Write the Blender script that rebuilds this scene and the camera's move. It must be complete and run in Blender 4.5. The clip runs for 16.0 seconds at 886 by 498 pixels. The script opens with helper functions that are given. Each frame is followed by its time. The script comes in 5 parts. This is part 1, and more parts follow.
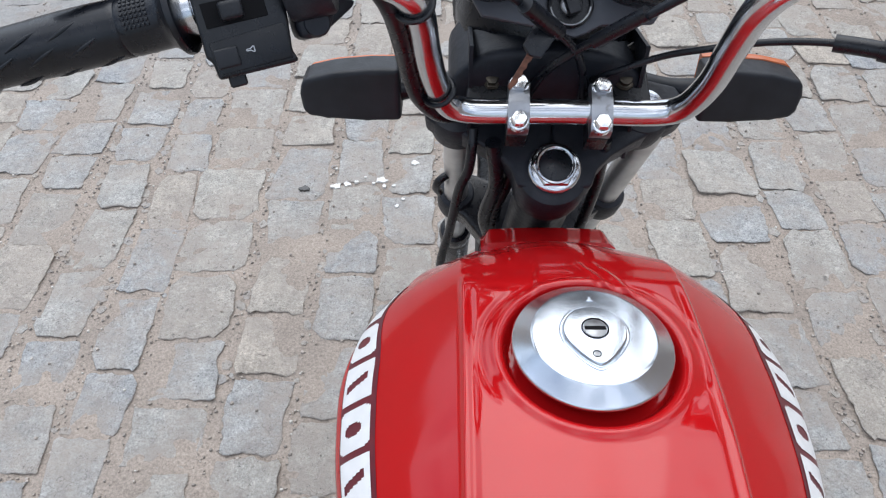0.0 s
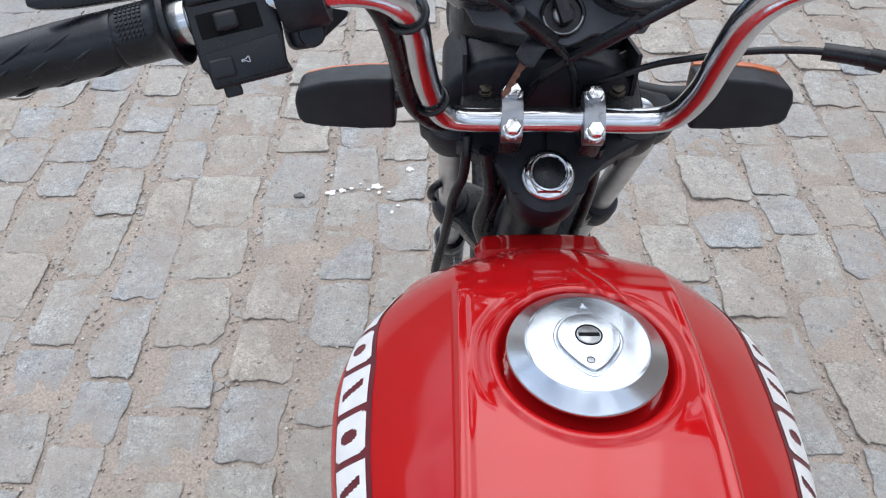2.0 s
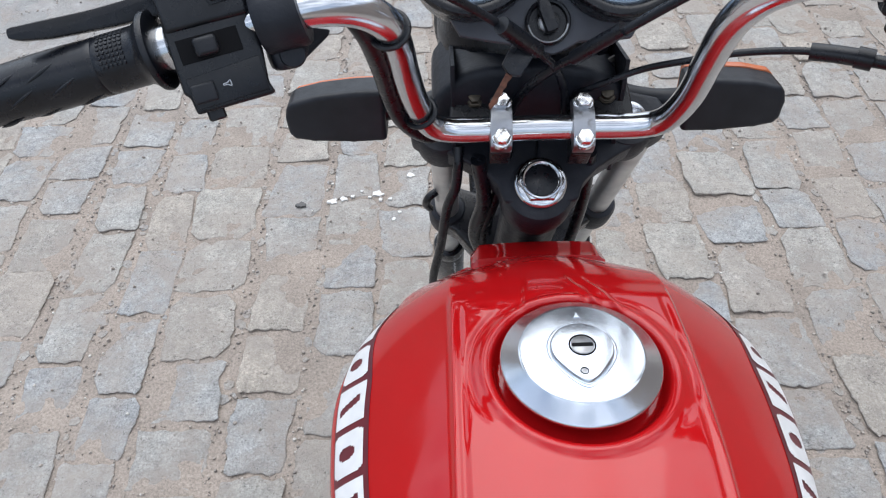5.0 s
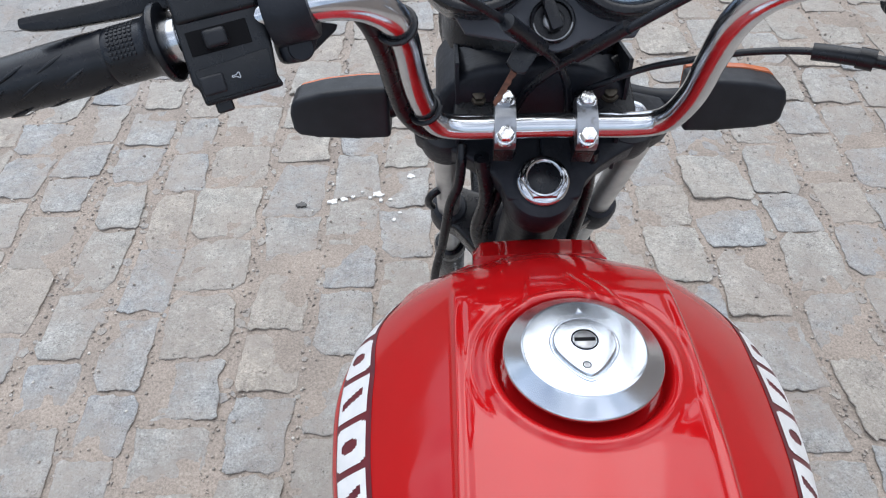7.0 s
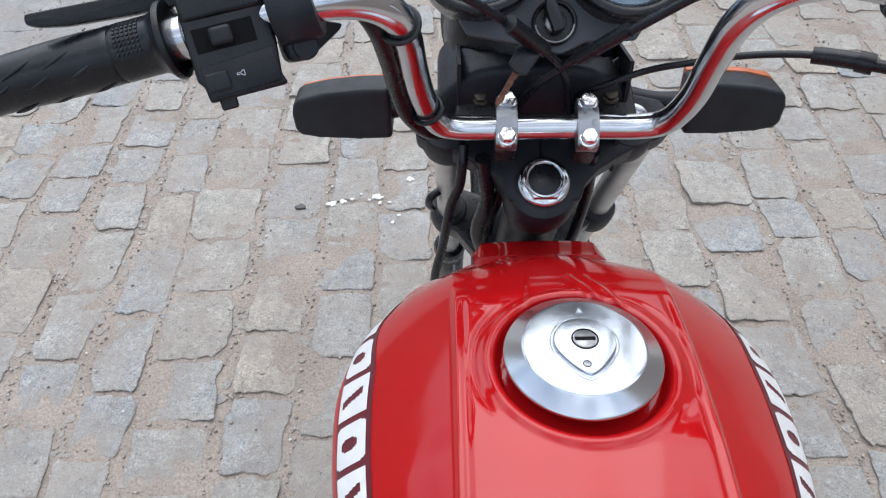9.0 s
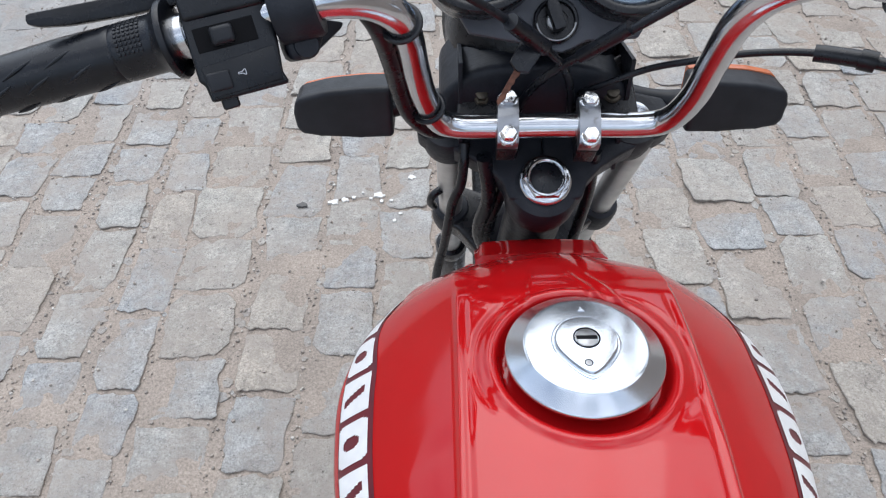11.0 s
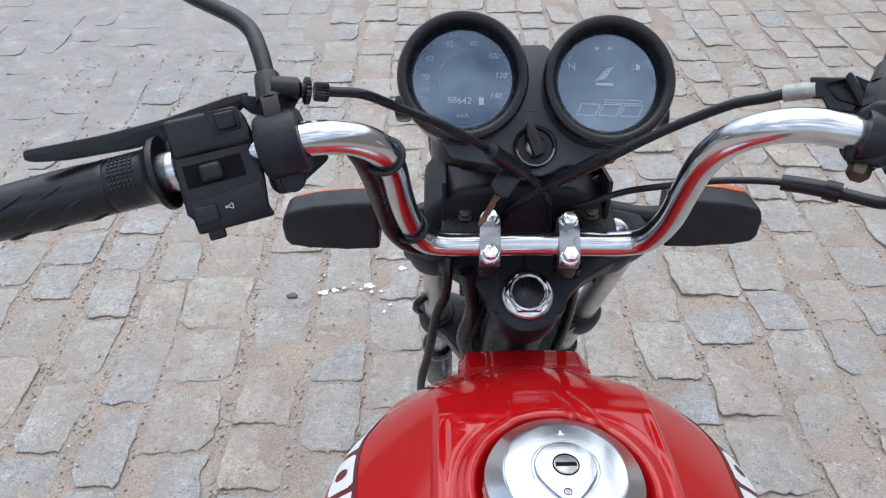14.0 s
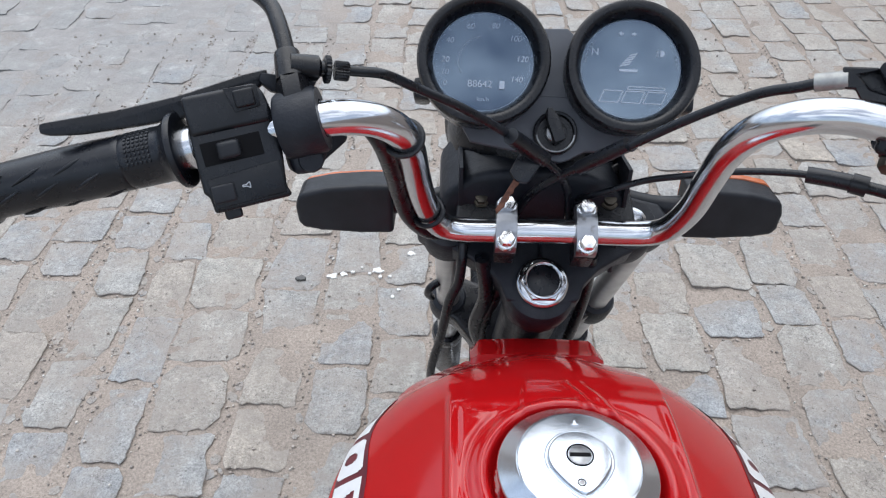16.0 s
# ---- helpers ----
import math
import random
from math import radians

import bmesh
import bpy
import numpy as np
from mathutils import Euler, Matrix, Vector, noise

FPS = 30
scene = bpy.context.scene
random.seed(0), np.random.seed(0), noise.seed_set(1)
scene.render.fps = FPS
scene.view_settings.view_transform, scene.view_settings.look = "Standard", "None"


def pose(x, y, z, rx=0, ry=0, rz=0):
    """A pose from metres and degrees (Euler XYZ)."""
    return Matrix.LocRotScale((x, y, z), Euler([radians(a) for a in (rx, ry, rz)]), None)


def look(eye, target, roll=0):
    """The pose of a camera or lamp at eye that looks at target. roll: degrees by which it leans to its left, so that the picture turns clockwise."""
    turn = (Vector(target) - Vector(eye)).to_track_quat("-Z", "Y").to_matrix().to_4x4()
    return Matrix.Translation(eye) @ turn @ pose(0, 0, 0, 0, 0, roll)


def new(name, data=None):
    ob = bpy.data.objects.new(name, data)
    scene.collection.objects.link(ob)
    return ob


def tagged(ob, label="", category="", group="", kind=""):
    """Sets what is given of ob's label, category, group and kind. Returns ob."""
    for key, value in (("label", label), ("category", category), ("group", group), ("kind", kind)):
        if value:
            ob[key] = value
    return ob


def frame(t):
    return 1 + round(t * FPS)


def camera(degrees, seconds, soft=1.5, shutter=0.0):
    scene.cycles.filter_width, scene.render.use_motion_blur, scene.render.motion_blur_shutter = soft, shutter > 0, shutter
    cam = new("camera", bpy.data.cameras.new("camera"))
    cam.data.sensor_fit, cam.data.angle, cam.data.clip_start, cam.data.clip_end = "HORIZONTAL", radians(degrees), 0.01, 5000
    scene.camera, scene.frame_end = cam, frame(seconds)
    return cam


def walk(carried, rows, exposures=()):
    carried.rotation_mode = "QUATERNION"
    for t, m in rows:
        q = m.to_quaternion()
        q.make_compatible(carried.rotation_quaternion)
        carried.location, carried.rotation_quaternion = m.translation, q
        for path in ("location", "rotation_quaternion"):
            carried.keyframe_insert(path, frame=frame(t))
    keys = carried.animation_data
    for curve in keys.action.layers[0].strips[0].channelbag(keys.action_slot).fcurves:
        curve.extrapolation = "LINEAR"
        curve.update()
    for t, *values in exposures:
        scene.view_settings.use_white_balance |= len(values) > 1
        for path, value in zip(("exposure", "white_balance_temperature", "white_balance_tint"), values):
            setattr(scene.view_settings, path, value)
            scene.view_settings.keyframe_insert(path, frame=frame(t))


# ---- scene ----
# ---- camera ----
cam = camera(63.5, 16.0, soft=1.2)
# seconds, x, y, z, pitch, roll, yaw
PATH = [
    (0.0, -0.0097, -0.0073, 1.3711, -49.476, -0.428, 0.843),
    (0.5, -0.0073, -0.0059, 1.3768, -48.936, -0.952, 0.934),
    (1.0, -0.0086, -0.0036, 1.3740, -49.352, -0.571, 0.656),
    (1.5, -0.0062, -0.0036, 1.3711, -49.614, -0.665, 0.520),
    (2.0, -0.0091, -0.0085, 1.3746, -49.023, -0.217, 0.259),
    (2.5, -0.0069, -0.0093, 1.3746, -49.071, -0.628, 0.560),
    (3.0, -0.0049, -0.0090, 1.3760, -48.699, -0.891, 0.509),
    (3.5, -0.0027, -0.0026, 1.3802, -48.554, -1.632, 0.505),
    (4.0, 0.0062, 0.0007, 1.3802, -48.912, -3.149, 1.226),
    (6.5, -0.0023, -0.0071, 1.3784, -48.707, -2.118, 0.993),
    (7.0, -0.0012, -0.0086, 1.3782, -48.608, -2.098, 0.933),
    (7.5, -0.0032, -0.0105, 1.3781, -48.476, -1.832, 1.100),
    (8.0, -0.0019, -0.0127, 1.3784, -48.238, -1.929, 1.226),
    (8.5, -0.0032, -0.0133, 1.3774, -48.277, -1.685, 0.968),
    (9.0, -0.0041, -0.0133, 1.3776, -48.261, -1.436, 0.620),
    (9.2, -0.0036, -0.0141, 1.3780, -47.962, -1.338, 0.519),
    (11.3, -0.0039, -0.0118, 1.3780, -48.708, -1.701, 0.870),
    (11.5, -0.0000, -0.0105, 1.3747, -49.169, -1.313, 0.122),
    (12.0, 0.0124, -0.0035, 1.3825, -48.415, -1.162, -0.910),
    (12.5, 0.0154, 0.0012, 1.3973, -45.595, -2.073, -0.514),
    (13.0, 0.0133, 0.0066, 1.4031, -42.371, -1.236, -0.908),
    (13.5, 0.0106, 0.0009, 1.4098, -41.282, -0.996, -0.766),
    (14.0, 0.0054, 0.0028, 1.4076, -42.063, -0.542, -0.136),
    (14.5, 0.0034, 0.0057, 1.4027, -43.060, -0.154, 0.161),
    (15.0, -0.0006, 0.0062, 1.3974, -43.537, 0.432, 0.211),
    (15.5, -0.0016, 0.0054, 1.3997, -43.253, 0.324, 0.480),
    (16.0, -0.0022, 0.0075, 1.4019, -43.145, 0.347, 0.611),
]
walk(cam, [(t, pose(x, y, z, 90 + pitch, 0, yaw) @ pose(0, 0, 0, 0, 0, roll)) for t, x, y, z, pitch, roll, yaw in PATH])

# ---- light ----
world = bpy.data.worlds.new("sky")
scene.world = world
world.use_nodes = True
wn, wl = world.node_tree.nodes, world.node_tree.links
wn.clear()
w_out = wn.new("ShaderNodeOutputWorld")
w_bg = wn.new("ShaderNodeBackground")
w_bg2 = wn.new("ShaderNodeBackground")
w_mix = wn.new("ShaderNodeMixShader")
sky = wn.new("ShaderNodeTexSky")
sky.sky_type = "NISHITA"
sky.sun_disc = False
sky.sun_elevation, sky.sun_rotation = radians(66), radians(0)
sky.air_density, sky.dust_density = 1.0, 2.0
w_bg.inputs["Strength"].default_value = 0.16
wl.new(sky.outputs["Color"], w_bg.inputs["Color"])
w_co = wn.new("ShaderNodeTexCoord")
w_map = wn.new("ShaderNodeMapping")
w_map.inputs["Scale"].default_value = (1, 1, 2.2)
w_no = wn.new("ShaderNodeTexNoise")
w_no.inputs["Scale"].default_value = 3.1
w_no.inputs["Detail"].default_value = 9
w_no.inputs["Roughness"].default_value = 0.55
w_ra = wn.new("ShaderNodeValToRGB")
w_ra.color_ramp.elements[0].position, w_ra.color_ramp.elements[1].position = 0.36, 0.58
w_ra.color_ramp.elements[0].color = (0.16, 0.16, 0.16, 1)
w_ra.color_ramp.elements[1].color = (1, 1, 1, 1)
# an overcast sky is dimmer towards the horizon
w_sep = wn.new("ShaderNodeSeparateXYZ")
w_dim = wn.new("ShaderNodeValToRGB")
w_dim.color_ramp.elements[0].position, w_dim.color_ramp.elements[1].position = 0.02, 0.80
w_dim.color_ramp.elements[0].color = (0.28, 0.325, 0.39, 1)
w_dim.color_ramp.elements[1].color = (0.98, 1.03, 1.11, 1)
w_mid = w_dim.color_ramp.elements.new(0.42)
w_mid.color = (0.75, 0.83, 0.95, 1)
wl.new(w_co.outputs["Generated"], w_sep.inputs["Vector"])
wl.new(w_sep.outputs["Z"], w_dim.inputs["Fac"])
wl.new(w_dim.outputs["Color"], w_bg2.inputs["Color"])
w_bg2.inputs["Strength"].default_value = 2.3
wl.new(w_co.outputs["Generated"], w_map.inputs["Vector"])
wl.new(w_map.outputs["Vector"], w_no.inputs["Vector"])
# the cloud is thickest round the veiled sun and breaks up away from it
w_dot = wn.new("ShaderNodeVectorMath")
w_dot.operation = "DOT_PRODUCT"
w_dot.inputs[1].default_value = (0.0, math.cos(radians(46)), math.sin(radians(46)))
w_glow = wn.new("ShaderNodeMapRange")
w_glow.interpolation_type = "SMOOTHSTEP"
w_glow.inputs["From Min"].default_value, w_glow.inputs["From Max"].default_value = 0.35, 0.95
w_glow.inputs["To Min"].default_value, w_glow.inputs["To Max"].default_value = -0.10, 0.16
w_add = wn.new("ShaderNodeMath")
w_add.operation = "ADD"
wl.new(w_co.outputs["Generated"], w_dot.inputs[0])
wl.new(w_dot.outputs["Value"], w_glow.inputs["Value"])
wl.new(w_no.outputs["Fac"], w_add.inputs[0])
wl.new(w_glow.outputs["Result"], w_add.inputs[1])
wl.new(w_add.outputs["Value"], w_ra.inputs["Fac"])
wl.new(w_ra.outputs["Color"], w_mix.inputs["Fac"])
wl.new(w_bg.outputs["Background"], w_mix.inputs[1])
wl.new(w_bg2.outputs["Background"], w_mix.inputs[2])
wl.new(w_mix.outputs["Shader"], w_out.inputs["Surface"])

sun_data = bpy.data.lights.new("sun", "SUN")
sun_data.energy, sun_data.angle, sun_data.color = 0.75, radians(50), (1.0, 0.98, 0.96)
sun = new("sun", sun_data)
sun.matrix_world = look((0, 0, 30), (1.0, -12.0, 3.0))


# ---- materials ----
def material(name, base, rough=0.5, metal=0.0, second=None, scale=20.0, detail=6.0, low=0.35, high=0.65, bump=0.0, bump_scale=200.0, rough_var=0.0, coat=0.0, spec=0.5, random_value=0.0):
    """A procedural surface: two colours mixed by noise, a finer bump, uneven gloss."""
    m = bpy.data.materials.new(name)
    m.use_nodes = True
    n, l = m.node_tree.nodes, m.node_tree.links
    b = n["Principled BSDF"]
    b.inputs["Roughness"].default_value = rough
    b.inputs["Metallic"].default_value = metal
    b.inputs["Specular IOR Level"].default_value = spec
    b.inputs["Coat Weight"].default_value = coat
    b.inputs["Coat Roughness"].default_value = 0.04
    co = n.new("ShaderNodeTexCoord")
    no = n.new("ShaderNodeTexNoise")
    no.inputs["Scale"].default_value, no.inputs["Detail"].default_value = scale, detail
    l.new(co.outputs["Object"], no.inputs["Vector"])
    ra = n.new("ShaderNodeValToRGB")
    ra.color_ramp.elements[0].position, ra.color_ramp.elements[1].position = low, high
    ra.color_ramp.elements[0].color = (*base, 1)
    ra.color_ramp.elements[1].color = (*(second or base), 1)
    l.new(no.outputs["Fac"], ra.inputs["Fac"])
    last = ra.outputs["Color"]
    if random_value:
        oi = n.new("ShaderNodeObjectInfo")
        hs = n.new("ShaderNodeHueSaturation")
        mr = n.new("ShaderNodeMapRange")
        mr.inputs["To Min"].default_value, mr.inputs["To Max"].default_value = 1 - random_value, 1 + random_value
        l.new(oi.outputs["Random"], mr.inputs["Value"])
        l.new(mr.outputs["Result"], hs.inputs["Value"])
        l.new(last, hs.inputs["Color"])
        last = hs.outputs["Color"]
    l.new(last, b.inputs["Base Color"])
    if rough_var:
        n2 = n.new("ShaderNodeTexNoise")
        n2.inputs["Scale"].default_value, n2.inputs["Detail"].default_value = scale * 2.7, 5
        l.new(co.outputs["Object"], n2.inputs["Vector"])
        mr = n.new("ShaderNodeMapRange")
        mr.inputs["From Min"].default_value, mr.inputs["From Max"].default_value = 0.3, 0.7
        mr.inputs["To Min"].default_value, mr.inputs["To Max"].default_value = max(0.02, rough - rough_var), min(1, rough + rough_var)
        l.new(n2.outputs["Fac"], mr.inputs["Value"])
        l.new(mr.outputs["Result"], b.inputs["Roughness"])
    if bump:
        n3 = n.new("ShaderNodeTexNoise")
        n3.inputs["Scale"].default_value, n3.inputs["Detail"].default_value = bump_scale, 4
        l.new(co.outputs["Object"], n3.inputs["Vector"])
        bp = n.new("ShaderNodeBump")
        bp.inputs["Strength"].default_value, bp.inputs["Distance"].default_value = bump, 0.002
        l.new(n3.outputs["Fac"], bp.inputs["Height"])
        l.new(bp.outputs["Normal"], b.inputs["Normal"])
    return m


RED = material("red_paint", (0.42, 0.0056, 0.0072), 0.075, second=(0.46, 0.0072, 0.0095), scale=9, rough_var=0.04, spec=0.56)
WHITE = material("white_decal", (0.80, 0.80, 0.80), 0.35, second=(0.72, 0.72, 0.72), scale=60)
MAROON = material("maroon_decal", (0.10, 0.01, 0.02), 0.35, second=(0.14, 0.012, 0.02), scale=60)
GREY_STEEL = material("dull_grey_steel", (0.40, 0.41, 0.42), 0.45, 1.0, second=(0.30, 0.30, 0.305), scale=180, rough_var=0.1)
CHROME = material("chrome", (0.66, 0.675, 0.70), 0.18, 1.0, second=(0.60, 0.61, 0.63), scale=45, rough_var=0.05)
WORN_CHROME = material("worn_chrome", (0.33, 0.345, 0.375), 0.40, 1.0, second=(0.16, 0.155, 0.155), scale=110, low=0.52, high=0.72, rough_var=0.1, bump=0.15, bump_scale=250)
ALUMINIUM = material("brushed_aluminium", (0.72, 0.755, 0.80), 0.22, 1.0, second=(0.66, 0.70, 0.755), scale=26, rough_var=0.04, bump=0.015, bump_scale=420)
STEEL = material("grey_steel", (0.42, 0.43, 0.44), 0.38, 0.85, second=(0.30, 0.30, 0.30), scale=40, rough_var=0.1)
BLACK_PLASTIC = material("black_plastic", (0.0048, 0.0056, 0.0076), 0.30, second=(0.0098, 0.0112, 0.0146), scale=55, rough_var=0.07, bump=0.07, bump_scale=900, spec=0.38)
GREY_PLASTIC = material("faded_black_plastic", (0.0116, 0.0130, 0.0161), 0.40, second=(0.0201, 0.0219, 0.0269), scale=30, rough_var=0.08, bump=0.12, bump_scale=1100, spec=0.30)
PANEL = material("matt_panel_plastic", (0.078, 0.084, 0.098), 0.5, second=(0.090, 0.097, 0.112), scale=40, rough_var=0.08, bump=0.15, bump_scale=1300, spec=0.3)
SATIN_BLACK = material("satin_black_paint", (0.0047, 0.0049, 0.0063), 0.28, second=(0.0100, 0.0106, 0.0134), scale=35, rough_var=0.09, bump=0.08, bump_scale=500, spec=0.36)
RUBBER = material("black_rubber", (0.0046, 0.0056, 0.0080), 0.30, second=(0.0092, 0.0106, 0.0146), scale=50, rough_var=0.07, bump=0.06, bump_scale=700, spec=0.38)
CAST = material("matt_black_casting", (0.0120, 0.0140, 0.0190), 0.44, second=(0.0190, 0.0215, 0.0280), scale=60, rough_var=0.08, bump=0.18, bump_scale=420, spec=0.26)
DIAL = material("dial_face", (0.007, 0.012, 0.024), 0.03, second=(0.010, 0.016, 0.030), scale=12, spec=1.0)
DIAL.node_tree.nodes["Principled BSDF"].inputs["IOR"].default_value = 1.87
DIAL.node_tree.nodes["Principled BSDF"].inputs["Specular Tint"].default_value = (0.72, 0.88, 1.0, 1)
BOLT = material("zinc_bolt", (0.90, 0.91, 0.92), 0.24, 1.0, second=(0.72, 0.73, 0.74), scale=120, rough_var=0.08)
DIAL_PRINT = material("dial_print", (0.46, 0.49, 0.53), 0.6)
PALE_LINE = material("dial_print_thin", (0.34, 0.38, 0.43), 0.6)
ORANGE = material("orange_lens", (0.52, 0.15, 0.06), 0.25, second=(0.44, 0.12, 0.05), scale=50)
RUST = material("rusty_steel", (0.075, 0.028, 0.016), 0.75, 0.1, second=(0.17, 0.065, 0.038), scale=180, bump=0.3, bump_scale=900)
GALVANISED = material("dull_galvanised_steel", (0.40, 0.40, 0.38), 0.55, 0.6, second=(0.28, 0.28, 0.27), scale=140, rough_var=0.1)
DARK = material("dark_slot", (0.006, 0.006, 0.007), 0.6, spec=0.1)
FORK = material("satin_fork_steel", (0.72, 0.72, 0.71), 0.42, 1.0, second=(0.55, 0.55, 0.55), scale=30, rough_var=0.08)
BRASS = material("dull_brass_bolt", (0.10, 0.085, 0.065), 0.42, 0.8, second=(0.06, 0.052, 0.042), scale=90)
TYRE = material("tyre_rubber", (0.02, 0.02, 0.02), 0.75, second=(0.05, 0.048, 0.045), scale=30)
SEAT = material("black_vinyl", (0.02, 0.02, 0.02), 0.5, second=(0.03, 0.03, 0.03), scale=30, bump=0.2, bump_scale=300)
MIRROR = material("mirror_glass", (0.85, 0.86, 0.87), 0.02, 1.0)


def glass_material():
    """Thin clear plastic: see-through, with a reflection that grows at a slant."""
    m = bpy.data.materials.new("clear_lens")
    m.use_nodes = True
    n, l = m.node_tree.nodes, m.node_tree.links
    n.clear()
    out = n.new("ShaderNodeOutputMaterial")
    mix = n.new("ShaderNodeMixShader")
    fr = n.new("ShaderNodeFresnel")
    fr.inputs["IOR"].default_value = 1.2
    clear = n.new("ShaderNodeBsdfTransparent")
    clear.inputs["Color"].default_value = (0.92, 0.95, 1.0, 1)
    gloss = n.new("ShaderNodeBsdfGlossy")
    gloss.inputs["Roughness"].default_value = 0.02
    gloss.inputs["Color"].default_value = (0.74, 0.87, 1.0, 1)
    l.new(fr.outputs["Fac"], mix.inputs["Fac"])
    l.new(clear.outputs["BSDF"], mix.inputs[1])
    l.new(gloss.outputs["BSDF"], mix.inputs[2])
    l.new(mix.outputs["Shader"], out.inputs["Surface"])
    return m


GLASS = glass_material()


# ---- mesh helpers ----
def mesh_of(bm, name, mat, smooth=True):
    bmesh.ops.recalc_face_normals(bm, faces=bm.faces)
    me = bpy.data.meshes.new(name)
    bm.to_mesh(me)
    bm.free()
    me.materials.append(mat)
    if smooth:
        me.polygons.foreach_set("use_smooth", [True] * len(me.polygons))
        me.set_sharp_from_angle(angle=radians(38))
    return me


def part(name, bm, mat, parent, label="", smooth=True):
    """Links a bmesh, in the world's coordinates, as one mesh under a thing or a part."""
    ob = new(name, mesh_of(bm, name, mat, smooth))
    if parent is not None:
        ob.parent = parent
        ob.matrix_parent_inverse = base_of(parent).inverted()
    if label:
        tagged(ob, label)
    return ob


def base_of(ob):
    m = ob.matrix_basis.copy()
    return (base_of(ob.parent) @ ob.matrix_parent_inverse @ m) if ob.parent else m


def thing(name, x, y, z, label, category, group="", kind=""):
    ob = new(name)
    ob.empty_display_size = 0.05
    ob.location = (x, y, z)
    return tagged(ob, label, category, group, kind)


def axes(origin, z_axis, x_axis=(1, 0, 0)):
    """A pose with its z along z_axis and its x near x_axis."""
    z = Vector(z_axis).normalized()
    y = z.cross(Vector(x_axis)).normalized()
    x = y.cross(z)
    return Matrix(((x.x, y.x, z.x, origin[0]), (x.y, y.y, z.y, origin[1]), (x.z, y.z, z.z, origin[2]), (0, 0, 0, 1)))


def block(bm, m, size, bevel=0.0, segments=2, taper=1.0):
    """A box of that size about the pose m, its edges rounded; taper narrows its top."""
    verts = bmesh.ops.create_cube(bm, size=1.0)["verts"]
    for v in verts:
        k = taper if v.co.z > 0 else 1.0
        v.co = Vector((v.co.x * size[0] * k, v.co.y * size[1] * k, v.co.z * size[2]))
    if bevel:
        edges = list({e for v in verts for e in v.link_edges})
        made = bmesh.ops.bevel(bm, geom=edges, offset=bevel, segments=segments, affect="EDGES", profile=0.6)
        verts = list({v for f in made["faces"] for v in f.verts} | {v for v in verts if v.is_valid})
    bmesh.ops.transform(bm, matrix=m, verts=verts)
    return bm


def lathe(bm, m, profile, n=32, start=0.0):
    """Turns (radius, height) pairs about the z of the pose m."""
    rings = []
    for r, h in profile:
        if r < 1e-6:
            rings.append([bm.verts.new(m @ Vector((0, 0, h)))])
        else:
            rings.append([bm.verts.new(m @ Vector((r * math.cos(start + math.tau * i / n), r * math.sin(start + math.tau * i / n), h))) for i in range(n)])
    for a, b in zip(rings, rings[1:]):
        for i in range(n):
            j = (i + 1) % n
            if len(a) == 1 and len(b) == 1:
                continue
            if len(a) == 1:
                bm.faces.new((a[0], b[i], b[j]))
            elif len(b) == 1:
                bm.faces.new((a[i], a[j], b[0]))
            else:
                bm.faces.new((a[i], a[j], b[j], b[i]))
    return bm


def prism(bm, m, outline, low, high, bevel=0.0, segments=2):
    """A flat outline (x, y) drawn out along the z of the pose m."""
    a = [bm.verts.new(Vector((x, y, low))) for x, y in outline]
    b = [bm.verts.new(Vector((x, y, high))) for x, y in outline]
    faces = [bm.faces.new(list(reversed(a))), bm.faces.new(b)]
    for i in range(len(a)):
        j = (i + 1) % len(a)
        faces.append(bm.faces.new((a[i], a[j], b[j], b[i])))
    bmesh.ops.recalc_face_normals(bm, faces=faces)
    verts = a + b
    if bevel:
        edges = list({e for e in faces[1].edges} | {e for f in faces[2:] for e in f.edges if e not in faces[0].edges[:]})
        made = bmesh.ops.bevel(bm, geom=edges, offset=bevel, segments=segments, affect="EDGES", profile=0.6)
        verts = list({v for f in made["faces"] for v in f.verts} | {v for v in verts if v.is_valid})
    bmesh.ops.transform(bm, matrix=m, verts=verts)
    return bm


def spline(points, steps=8):
    """A smooth curve through points."""
    p = [Vector(q) for q in points]
    p = [2 * p[0] - p[1]] + p + [2 * p[-1] - p[-2]]
    out = []
    for i in range(1, len(p) - 2):
        for k in range(steps):
            t = k / steps
            out.append(0.5 * (2 * p[i] + (p[i + 1] - p[i - 1]) * t + (2 * p[i - 1] - 5 * p[i] + 4 * p[i + 1] - p[i + 2]) * t * t + (3 * p[i] - p[i - 1] - 3 * p[i + 1] + p[i + 2]) * t ** 3))
    out.append(p[-2])
    return out


